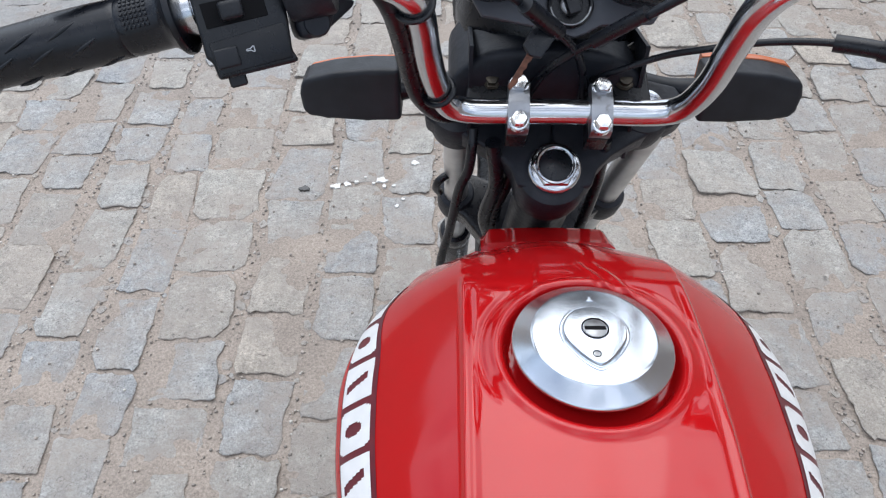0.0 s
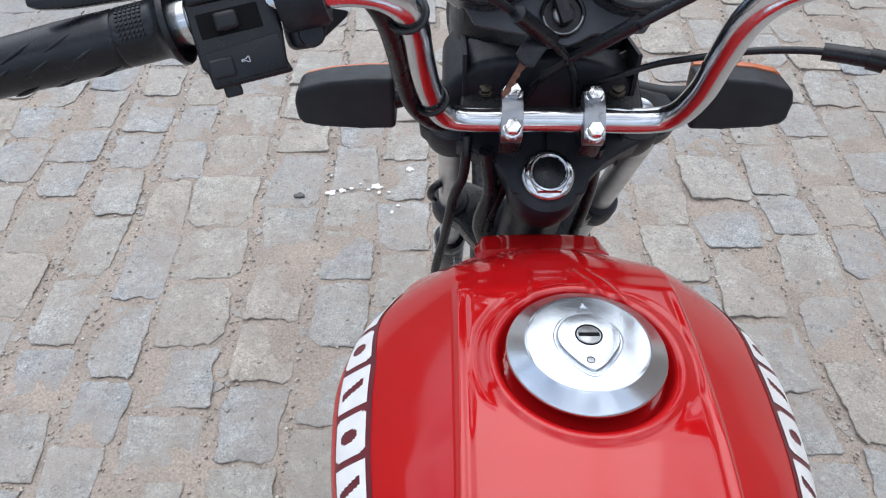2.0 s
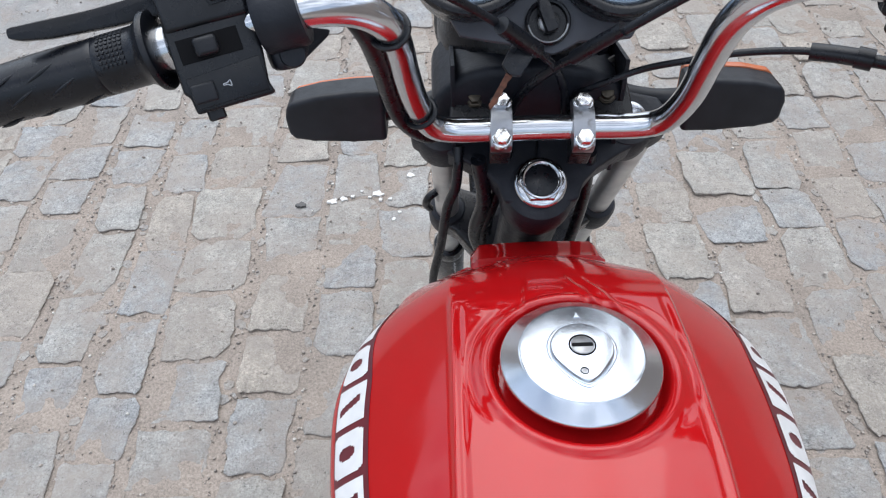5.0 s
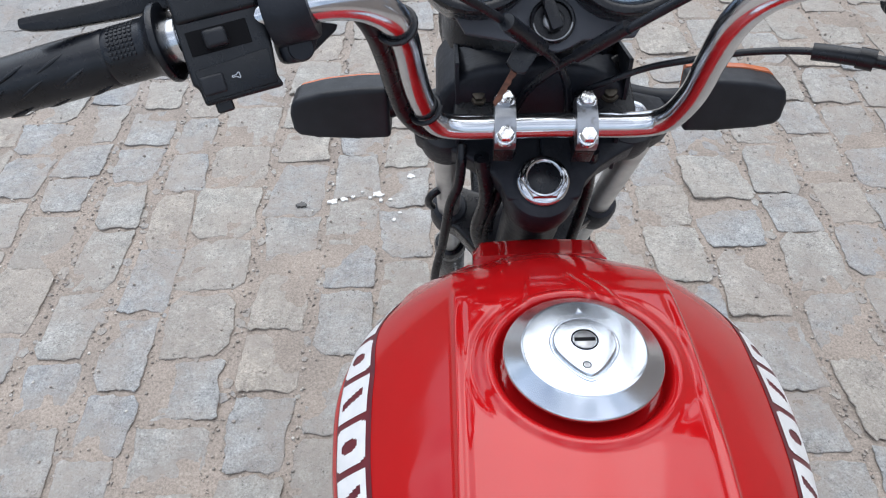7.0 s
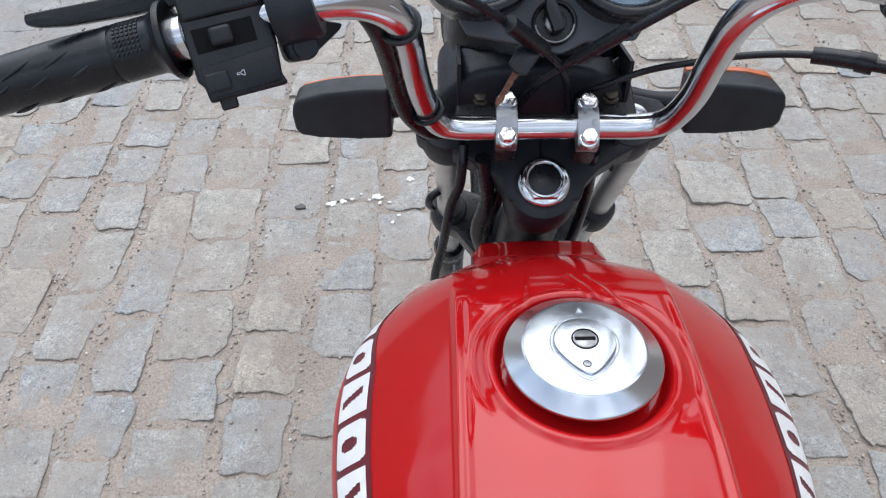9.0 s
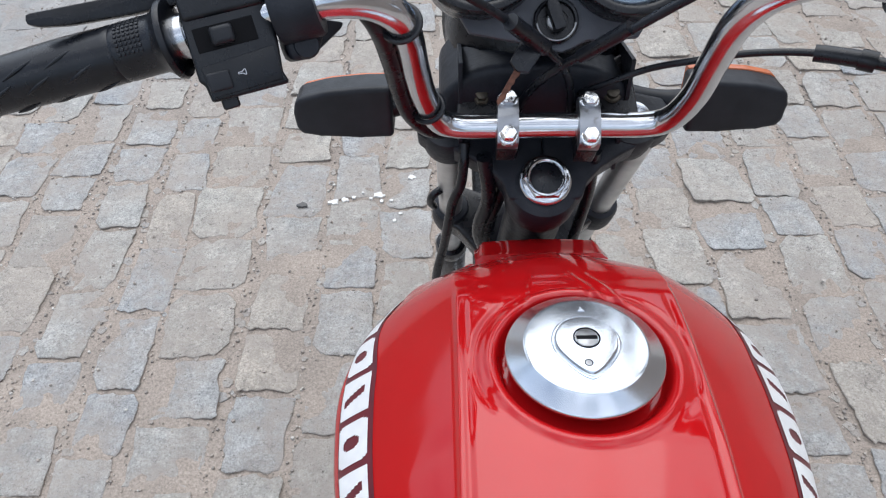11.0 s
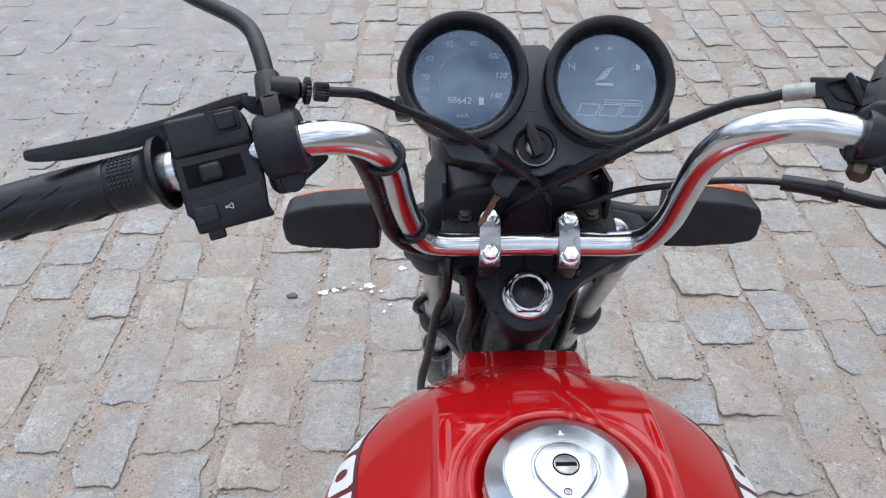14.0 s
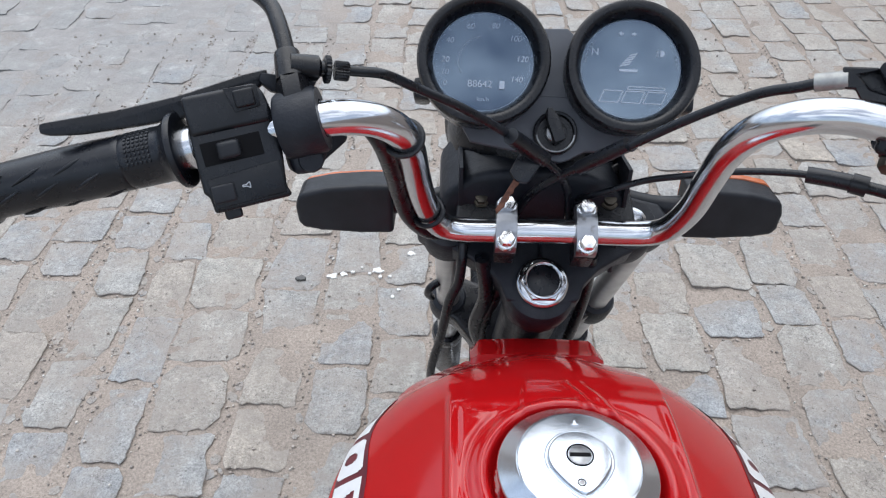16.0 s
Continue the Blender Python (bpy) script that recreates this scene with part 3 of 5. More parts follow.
prism(bm, at_left(0, 0, 0), [(-0.0028, -0.0275), (-0.0212, -0.0262), (-0.0205, -0.0140), (-0.0060, -0.0135)], 0.0165, 0.0194, 0.0008, 2)
part("switch_frame", bm, SATIN_BLACK, switch)
bm = B()
block(bm, at_left(-0.0128, -0.0202, 0.0205), (0.0112, 0.0098, 0.006), 0.0014, 3)
part("dip_switch", bm, SATIN_BLACK, switch)
bm = B()
block(bm, at_left(0.0116, 0.0282, 0.0190), (0.0128, 0.0106, 0.005), 0.0016, 3)
part("horn_button", bm, GREY_PLASTIC, switch)
bm = B()
horn = [(0.70 * x, 0.70 * y) for x, y in ((0.0026, -0.0006), (0.0026, 0.0006), (-0.0004, 0.0006), (-0.0026, 0.0021), (-0.0034, 0.0021), (-0.0034, -0.0021), (-0.0026, -0.0021), (-0.0004, -0.0006))]
for (x0, y0), (x1, y1) in zip(horn, horn[1:] + horn[:1]):
    d = math.hypot(x1 - x0, y1 - y0)
    block(bm, at_left(-0.0011 + (x0 + x1) / 2, 0.0268 + (y0 + y1) / 2, 0.0184) @ Matrix.Rotation(math.atan2(y1 - y0, x1 - x0), 4, "Z"), (d, 0.0005, 0.0006))
part("horn_mark", bm, DIAL_PRINT, switch, "pale printed horn symbol", False)
bm = B()
block(bm, at_left(0.0097, 0.0408, 0.002), (0.0098, 0.0075, 0.014), 0.001, 1)
part("cable_exit", bm, BLACK_PLASTIC, switch)

bm = B()
m = axes(L_AT, L_AXIS) @ GROWN
lathe(bm, m, [(0.0112, 0.020), (0.0128, 0.020), (0.0128, 0.045), (0.0112, 0.045)], 28)
part("bar_sleeve", bm, CHROME, bike)
bm = B()
gx = 0.0270
prof = [(0.0128, gx), (0.0200, gx), (0.0218, gx + 0.0006), (0.0225, gx + 0.0020), (0.0222, gx + 0.0040), (0.0205, gx + 0.0056), (0.0178, gx + 0.0085), (0.0166, gx + 0.0115), (0.0165, gx + 0.022)]
prof += [(0.0165, gx + 0.030), (0.0165, gx + 0.0325), (0.0160, gx + 0.0338), (0.0165, gx + 0.0350)]
prof += [(0.0164 + 0.0005 * math.sin(k * 0.5), gx + 0.038 + 0.008 * k) for k in range(11)]
prof += [(0.0190, gx + 0.1225), (0.0190, gx + 0.127), (0.015, gx + 0.130), (0, gx + 0.130)]
lathe(bm, m, prof, 44)
grip = part("left_grip", bm, RUBBER, bike, "black rubber left handlebar grip with moulded grooves")
# knurled patch and slanting ribs, proud of the rubber
gm = axes(L_AT, L_AXIS, EYE_WARD) @ GROWN
for i in range(6):
    for j in range(9):
        a = radians(-6 + 9 * j)
        bump_at = gm @ Matrix.Rotation(a, 4, "Z") @ Matrix.Translation((0.0165, 0, gx + 0.0160 + 0.0026 * i))
        bm = B()
        block(bm, bump_at, (0.0014, 0.0019, 0.0019), 0.0003, 1)
        part("knurl", bm, RUBBER, grip)
for k in range(6):
    for row in range(3):
        bm = B()
        pts = []
        for i in range(7):
            t = i / 6
            a = radians(-62 + 46 * row - 26 * t + 8 * (row % 2))
            h = gx + 0.038 + 0.024 * k + 0.008 * row + 0.019 * t
            if h > gx + 0.116:
                continue
            pts.append(gm @ (Matrix.Rotation(a, 4, "Z") @ Vector((0.0165, 0, h))))
        if len(pts) < 5:
            bm.free()
            continue
        tube(bm, pts, lambda t: 0.0003 + 0.0011 * math.sin(math.pi * min(1, max(0, t))), 8, 3)
        part("rib", bm, RUBBER, grip)

# lever perch and mirror boss
bm = B()
lathe(bm, m, [(0.0112, -0.0555), (0.0180, -0.0555), (0.0194, -0.0535), (0.0194, -0.0325), (0.0182, -0.0305), (0.0112, -0.0305)], 40)
prism(bm, at_left(0, 0.0, -0.004), [(-0.0324, -0.0116), (-0.0505, -0.0178), (-0.0548, -0.0100), (-0.0555, 0.0074), (-0.0552, 0.0125), (-0.0477, 0.0264), (-0.0422, 0.0296), (-0.0290, 0.0283), (-0.0284, 0.0180), (-0.0296, 0.0066)], -0.014, 0.0175, 0.005, 3)
perch = part("lever_perch", bm, CAST, bike, "worn black clutch lever perch with mirror mount")
for name, depth, low, high, outline in (
        ("perch_gusset", -0.012, -0.010, 0.002, [(-0.0540, 0.0080), (-0.0690, 0.0140), (-0.0665, 0.0172), (-0.0477, 0.0270), (-0.0420, 0.0250)]),
        ("lever_pivot", -0.012, -0.006, 0.004, [(-0.0266, -0.0340), (-0.0380, -0.0300), (-0.0392, -0.0180), (-0.0300, -0.0215), (-0.0245, -0.0290)]),
        ("mirror_boss", -0.014, -0.006, 0.006, [(-0.0400, -0.0330), (-0.0521, -0.0354), (-0.0620, -0.0355), (-0.0595, -0.0241), (-0.0500, -0.0120), (-0.0380, -0.0120)])):
    bm = B()
    prism(bm, at_left(0, 0.0, depth), outline, low, high, 0.002, 2)
    part(name, bm, CAST, perch)
bm = B()
lathe(bm, at_left(-0.0405, 0.0215, 0.011), [(0.0, 0.004), (0.0068, 0.0035), (0.0078, 0.0020), (0.0080, -0.004)], 20)
part("perch_screw", bm, CAST, perch)
bm = B()
prism(bm, left, [(0.0983, -0.0312), (0.0994, -0.0255), (0.0940, -0.0232), (0.0789, -0.0205), (0.0452, -0.0182), (0.0227, -0.0176), (-0.0150, -0.0200), (-0.0300, -0.0290), (-0.0315, -0.0353), (-0.0165, -0.0348), (0.0214, -0.0306), (0.0555, -0.0297)], -0.022, -0.011, 0.0025, 2)
part("clutch_lever", bm, SATIN_BLACK, bike, "black clutch lever")
ROD = [(-0.101, 0.4037, 1.1653), (-0.1051, 0.4168, 1.1753), (-0.1082, 0.4279, 1.1819), (-0.1137, 0.4433, 1.1896), (-0.1209, 0.4588, 1.1951), (-0.1313, 0.4703, 1.1984), (-0.1467, 0.4819, 1.2006), (-0.1688, 0.4984, 1.2028), (-0.1941, 0.5193, 1.2061), (-0.214, 0.5359, 1.2105)]
bm = B()
tube(bm, ROD, 0.0056, 14, 8)
mirror = part("mirror", bm, BLACK_PLASTIC, bike, "black mirror on a bent rod")
bm = B()
mm = axes(ROD[0], Vector(ROD[2]) - Vector(ROD[0])) @ GROWN
lathe(bm, mm, [(0.0088, -0.010), (0.0098, -0.008), (0.0098, 0.006), (0.0092, 0.008)], 6)
lathe(bm, mm, [(0.0092, 0.007), (0.0088, 0.010), (0.0076, 0.0235), (0.0070, 0.0248), (0.005, 0.0248)], 28)
part("rod_collar", bm, SATIN_BLACK, mirror, "black collar with a hexagon foot")


def mirror_head(centre, facing, parent):
    m = axes(centre, facing)
    bm = B()
    ring = []
    for s, h in ((0.98, 0.0), (1.0, -0.004), (0.92, -0.014), (0.6, -0.024), (0.0, -0.027)):
        if s:
            ring.append([bm.verts.new(m @ Vector((0.066 * s * math.copysign(abs(math.cos(a)) ** 0.75, math.cos(a)), 0.042 * s * math.copysign(abs(math.sin(a)) ** 0.75, math.sin(a)), h))) for a in [math.tau * k / 40 for k in range(40)]])
        else:
            ring.append([bm.verts.new(m @ Vector((0, 0, h)))])
    for a, b in zip(ring, ring[1:]):
        for k in range(40):
            j = (k + 1) % 40
            bm.faces.new((a[k], a[j], b[j], b[k]) if len(b) > 1 else (a[k], a[j], b[0]))
    part("mirror_shell", bm, BLACK_PLASTIC, parent)
    bm = B()
    bm.faces.new([bm.verts.new(m @ Vector((0.062 * math.copysign(abs(math.cos(a)) ** 0.75, math.cos(a)), 0.038 * math.copysign(abs(math.sin(a)) ** 0.75, math.sin(a)), 0.0005))) for a in [math.tau * k / 40 for k in range(40)]])
    part("mirror_pane", bm, MIRROR, parent, "mirror glass", False)


mirror_head((-0.2745, 0.5645, 1.2314), (0.25, -0.95, 0.1), mirror)
# clutch cable adjuster
bm = B()
ax = Vector((-0.0416, 0.4323, 1.1604)) - Vector((-0.0934, 0.418, 1.1742))
am = axes((-0.0916, 0.4175, 1.1742), ax) @ GROWN
lathe(bm, am, [(0.0, -0.012), (0.007, -0.012), (0.0075, 0.004), (0.0045, 0.006), (0.0045, 0.011)], 20)
adjuster = part("cable_adjuster", bm, SATIN_BLACK, bike, "black knurled clutch cable adjuster")
for h0, h1, r in ((0.0080, 0.0115, 0.0082), (0.0140, 0.0225, 0.0058)):
    bm = B()
    n = 40
    rings = [[bm.verts.new(am @ Vector(((r * k - (0.0007 if i % 2 else 0)) * math.cos(math.tau * i / n), (r * k - (0.0007 if i % 2 else 0)) * math.sin(math.tau * i / n), h))) for i in range(n)] for h, k in ((h0, 0.9), (h0 + 0.0006, 1.0), (h1 - 0.0006, 1.0), (h1, 0.9))]
    for a, b in zip(rings, rings[1:]):
        for i in range(n):
            j = (i + 1) % n
            bm.faces.new((a[i], a[j], b[j], b[i]))
    bm.faces.new(rings[0])
    bm.faces.new(list(reversed(rings[-1])))
    part("knurled_ring", bm, SATIN_BLACK, adjuster)

# ---- right controls ----
R_AXIS = (Vector((0.396, 0.357, 1.139)) - Vector((0.261, 0.375, 1.164))).normalized()
R_AT = Vector((0.2715, 0.3736, 1.1620))
rm = axes(R_AT, R_AXIS)
right = axes(R_AT, (Vector((0, 0, 1.405)) - R_AT).normalized(), R_AXIS)  # x outwards, y up, z to the rider
bm = B()
lathe(bm, rm, [(0.0112, -0.0115), (0.0165, -0.0115), (0.0175, -0.010), (0.0175, 0.0095), (0.0112, 0.011)], 32)
prism(bm, right, [(-0.0130, 0.0130), (-0.0105, -0.0040), (-0.0131, -0.0155), (-0.0080, -0.0187), (-0.0001, -0.0177), (0.0105, -0.0175), (0.0124, -0.0115), (0.0112, 0.0006), (0.0105, 0.0170), (0.0060, 0.0230), (-0.0052, 0.0215)], -0.012, 0.012, 0.004, 3)
r_perch = part("brake_perch", bm, BLACK_PLASTIC, bike, "worn black front brake lever perch with mirror mount")
bm = B()
bolt_m = right @ Matrix.Translation((-0.0005, -0.0175, 0.004)) @ axes((0, 0, 0), (0, -0.80, 0.6))
lathe(bm, bolt_m, [(0.0082, -0.003), (0.0082, 0.0015), (0.0070, 0.0020), (0.0068, 0.0085), (0.0058, 0.0100), (0, 0.0106)], 6)
part("clamp_bolt", bm, BRASS, r_perch, "dull brass-coloured hexagon bolt")
bm = B()
prism(bm, right, [(-0.0466, 0.0274), (-0.0264, 0.0314), (-0.0200, 0.0240), (-0.0100, 0.0190), (-0.0115, 0.0120), (-0.0151, 0.0105), (-0.0300, 0.0102), (-0.0353, 0.0159), (-0.0412, 0.0146)], -0.026, -0.016, 0.002, 2)
prism(bm, right, [(-0.0466, 0.0274), (-0.0264, 0.0314), (-0.0265, 0.0290), (-0.0361, 0.0245), (-0.0268, 0.0177), (-0.0143, 0.0167), (-0.0151, 0.0112), (-0.0300, 0.0102), (-0.0353, 0.0159), (-0.0412, 0.0146)], -0.017, -0.009, 0.001, 1)
prism(bm, right, [(-0.0267, 0.0303), (-0.0255, 0.0349), (-0.0230, 0.0345), (-0.0090, 0.0189), (-0.0125, 0.0160)], -0.016, -0.002, 0.0015, 2)
prism(bm, right, [(-0.0229, 0.0345), (-0.004, 0.0300), (-0.004, 0.020), (-0.010, 0.020)], -0.026, -0.016, 0.002, 2)
part("lever_bracket", bm, SATIN_BLACK, r_perch, "black cast lever bracket")
bm = B()
tube(bm, [(0.233, 0.422, 1.165), (0.241, 0.418, 1.1685), (0.249, 0.414, 1.172)], 0.0058, 16, 4)
part("cable_ferrule", bm, GALVANISED, bike, "dull silver brake cable ferrule")
bm = B()
tube(bm, [(0.300, 0.398, 1.168), (0.345, 0.392, 1.160), (0.40, 0.385, 1.150), (0.455, 0.378, 1.140)], lambda t: 0.0085 - 0.0012 * math.sin(math.pi * t), 12, 8, 0.55)
part("brake_lever", bm, SATIN_BLACK, bike, "black front brake lever")
bm = B()
lathe(bm, rm, [(0.0112, 0.018), (0.018, 0.018), (0.022, 0.020), (0.0235, 0.056), (0.020, 0.060), (0.0128, 0.060)], 32)
part("throttle_housing", bm, BLACK_PLASTIC, bike, "black throttle and switch housing")
bm = B()
lathe(bm, rm, [(r, h + 0.030) for r, h in prof], 44)
part("right_grip", bm, RUBBER, bike, "black rubber throttle grip")
ROD_R = [(0.2772, 0.390, 1.1800), (0.2848, 0.404, 1.1855), (0.2945, 0.421, 1.1925), (0.306, 0.439, 1.201), (0.330, 0.460, 1.213), (0.366, 0.485, 1.225), (0.401, 0.510, 1.237)]
bm = B()
tube(bm, ROD_R, 0.0052, 14, 8)
mirror_r = part("mirror", bm, BLACK_PLASTIC, bike, "black mirror on a bent rod")
bm = B()
mm = axes(ROD_R[0], Vector(ROD_R[2]) - Vector(ROD_R[0]))
lathe(bm, mm, [(0.0092, -0.012), (0.0102, -0.008), (0.0102, 0.006), (0.0096, 0.008)], 6)
lathe(bm, mm, [(0.0096, 0.007), (0.0092, 0.010), (0.0080, 0.024), (0.0074, 0.0255), (0.005, 0.0255)], 28)
part("rod_collar", bm, SATIN_BLACK, mirror_r, "black collar with a hexagon foot")
mirror_head((0.431, 0.523, 1.266), (-0.25, -0.95, 0.1), mirror_r)

# ---- instruments ----
FACE = Vector((0, -math.cos(radians(44)), math.sin(radians(44))))
pod = axes((0.0848, 0.5355, 1.1157), FACE) @ Matrix.Rotation(radians(-2.3), 4, "Z")  # x right, y up the panel, z to the rider
GAUGES = (-0.0605, 0.0608)


def at_pod(x, y, z, turn=None):
    m = pod @ Matrix.Translation((x, y, z))
    return m @ turn if turn else m


PANEL_EDGE = [(-0.0124, 0.036), (0.0100, 0.037), (0.052, 0.0), (0.0800, -0.0507), (0.0723, -0.0640), (0.0300, -0.0672), (0.0180, -0.0740), (0.0089, -0.0775), (-0.0040, -0.0750), (-0.0226, -0.0702), (-0.0671, -0.0634), (-0.0807, -0.0419), (-0.052, 0.0)]
bm = B()
prism(bm, at_pod(0, 0, 0), PANEL_EDGE, -0.032, -0.0260, 0.0016, 3)
panel = part("instrument_panel", bm, PANEL, bike, "matt dark grey instrument panel")
bm = B()
prism(bm, at_pod(0, 0, 0), [(x * 0.92, y * 0.92 + 0.002) for x, y in PANEL_EDGE], -0.068, -0.0318, 0.003, 2)
part("panel_skirt", bm, CAST, panel)
bm = B()
block(bm, at_pod(0.0005, -0.0215, -0.0262), (0.026, 0.0009, 0.0012), 0.0003, 1)
part("panel_ridge", bm, PANEL, panel)


def write(text, size, m, mat, name, parent, label="", shear=0.0, align="CENTER"):
    """Letters of the built-in font as a thin mesh."""
    curve = bpy.data.curves.new(name, "FONT")
    curve.body, curve.size, curve.align_x, curve.align_y = text, size, align, "CENTER"
    curve.extrude, curve.shear = 0.00008, shear
    holder = new("letters", curve)
    bpy.context.view_layer.update()
    me = bpy.data.meshes.new_from_object(holder.evaluated_get(bpy.context.evaluated_depsgraph_get()))
    bpy.data.objects.remove(holder)
    bpy.data.curves.remove(curve)
    me.transform(m)
    me.materials.clear()
    me.materials.append(mat)
    ob = new(name, me)
    ob.parent = parent
    ob.matrix_parent_inverse = base_of(parent).inverted()
    return tagged(ob, label) if label else ob


gauges = []
for k, gx0 in enumerate(GAUGES):
    gm0 = at_pod(gx0, 0, 0)
    bm = B()
    lathe(bm, gm0, [(0.0, -0.062), (0.040, -0.060), (0.050, -0.050), (0.0535, -0.020), (0.0545, -0.004), (0.0545, 0.001), (0.0530, 0.0040), (0.0500, 0.0050), (0.0468, 0.0040), (0.0450, 0.0015), (0.0421, -0.0045), (0.0417, -0.0066)], 72)
    gauge = part("speedometer" if k == 0 else "warning_light_gauge", bm, SATIN_BLACK, bike, "round black speedometer with dark blue dial" if k == 0 else "round black warning light gauge with dark blue dial")
    gauges.append(gauge)
    bm = B()
    lathe(bm, gm0, [(0.0430, -0.0086), (0, -0.0086)], 64)
    part("dial", bm, DIAL, gauge, "dark blue-black dial face")
    bm = B()
    lathe(bm, gm0, [(0.0428, -0.0060), (0.0428, -0.0052), (0.036, -0.0041), (0.028, -0.0031), (0.020, -0.0024), (0.012, -0.0019), (0.005, -0.0017), (0, -0.0017)], 64)
    lens = part("lens", bm, GLASS, gauge, "clear domed plastic lens")
    lens.visible_shadow = False
    bm = B()
    ring = [gm0 @ Vector((0.0408 * math.cos(a), 0.0408 * math.sin(a), -0.0083)) for a in [math.tau * i / 64 for i in range(65)]]
    tube(bm, ring, 0.00025, 6, 1, caps=False)
    part("dial_ring", bm, PALE_LINE, gauge)
    bm = B()
    block(bm, at_pod(gx0 + (-0.050 if k == 0 else 0.049), -0.022, -0.030), (0.014, 0.018, 0.030), 0.004, 2)
    part("side_lug", bm, BLACK_PLASTIC, gauge)


def on_dial(k, x, y, turn=0.0):
    return at_pod(GAUGES[k] + x, y, -0.0083) @ Matrix.Rotation(turn, 4, "Z")


sp = gauges[0]
for text, x, y in (("20", -0.0315, 0.0005), ("40", -0.0285, 0.0165), ("60", -0.0120, 0.0290), ("80", 0.0085, 0.0300), ("100", 0.0255, 0.0200), ("120", 0.0320, 0.0035), ("140", 0.0280, -0.0135), ("10", -0.0315, -0.0100), ("0", -0.0310, -0.0190)):
    write(text, 0.0068, on_dial(0, x, y), DIAL_PRINT if text in ("20", "120", "140") else PALE_LINE, "speed_figure", sp, shear=0.15)
bm = B()
for i in range(29):
    a = radians(205 - 230 * i / 28)
    long = 0.0026 if i % 4 == 0 else 0.0013
    block(bm, on_dial(0, 0.0385 * math.cos(a), 0.0385 * math.sin(a), a), (long, 0.0004, 0.0002))
part("tick_marks", bm, PALE_LINE, sp, "", False)
bm = B()
arc = [on_dial(0, 0.0205 * math.cos(a), 0.0205 * math.sin(a)).translation for a in [radians(100 + 110 * i / 24) for i in range(25)]]
tube(bm, arc, 0.0002, 6, 1)
part("inner_arc", bm, PALE_LINE, sp)
write("88642", 0.0082, on_dial(0, -0.0020, -0.0187) @ Matrix.Translation((0, 0, 0.0004)), DIAL_PRINT, "odometer_figures", sp)
bm = B()
block(bm, on_dial(0, 0.0162, -0.0187) @ Matrix.Translation((0, 0, 0.0003)), (0.0042, 0.0066, 0.0004))
part("tenths_drum", bm, DIAL_PRINT, sp, "white tenths drum", False)
write("km/h", 0.0052, on_dial(0, 0.0012, -0.0311), PALE_LINE, "unit_mark", sp)
wg = gauges[1]
write("N", 0.0085, on_dial(1, -0.0300, 0.0130), DIAL_PRINT, "neutral_mark", wg)
bm = B()
for s in (-1, 1):
    prism(bm, on_dial(1, -0.0040 + s * 0.0030, 0.0290), [(s * 0.0004, 0.0008), (s * 0.0022, 0.0008), (s * 0.0022, 0.0019), (s * 0.0046, 0.0), (s * 0.0022, -0.0019), (s * 0.0022, -0.0008), (s * 0.0004, -0.0008)], 0, 0.0002)
part("turn_arrows", bm, DIAL_PRINT, wg, "", False)
bm = B()
prism(bm, on_dial(1, 0.0245, 0.0139), [(-0.001, 0.0026), (0.0005, 0.0026), (0.0023, 0.0016), (0.0028, 0.0), (0.0023, -0.0016), (0.0005, -0.0026), (-0.001, -0.0026)], 0, 0.0002)
for i in range(4):
    block(bm, on_dial(1, 0.0212, 0.0161 - 0.0015 * i), (0.0022, 0.0005, 0.0003))
part("beam_mark", bm, DIAL_PRINT, wg, "", False)
for text, a0, sgn in (("HI-BEAM", 32, -1), ("NEUTRAL", 148, 1)):
    for i, ch in enumerate(text):
        a = radians(a0 - sgn * 0 + (-4.6 * i if sgn < 0 else -4.6 * (i - 6) - 4))
        turn = a - math.pi / 2
        write(ch, 0.0036, on_dial(1, 0.0378 * math.cos(a), 0.0378 * math.sin(a), turn), PALE_LINE, "rim_lettering", wg)
# winged emblem and model badge as plain shapes
bm = B()
for i in range(5):
    prism(bm, on_dial(1, -0.0040 + 0.0006 * i, 0.0017 + 0.0022 * i), [(-0.0055 + 0.0011 * i, 0), (0.0020 + 0.0009 * i, 0.0016), (0.0034 + 0.0009 * i, 0.0032), (-0.0048 + 0.0013 * i, 0.0014)], 0, 0.0002)
block(bm, on_dial(1, -0.0020, -0.0012), (0.0150, 0.0020, 0.0002))
part("emblem", bm, DIAL_PRINT, wg, "white printed emblem", False)
bm = B()


def outline_bar(bm, m, pts, w):
    for (x0, y0), (x1, y1) in zip(pts, pts[1:] + pts[:1]):
        d = math.hypot(x1 - x0, y1 - y0)
        block(bm, m @ Matrix.Translation(((x0 + x1) / 2, (y0 + y1) / 2, 0)) @ Matrix.Rotation(math.atan2(y1 - y0, x1 - x0), 4, "Z"), (d, w, 0.0002))


for x0 in (-0.0270, -0.0090, 0.0090):
    outline_bar(bm, on_dial(1, 0.002 + x0, -0.0222), [(0, -0.0055), (0.0155, -0.0055), (0.0195, 0.0040), (0.0040, 0.0040)], 0.0008)
outline_bar(bm, on_dial(1, -0.002, -0.0155), [(0, -0.0012), (0.0300, -0.0012), (0.0308, 0.0012), (0.0008, 0.0012)], 0.0007)
part("model_badge", bm, DIAL_PRINT, wg, "pale outlined slanted bars", False)

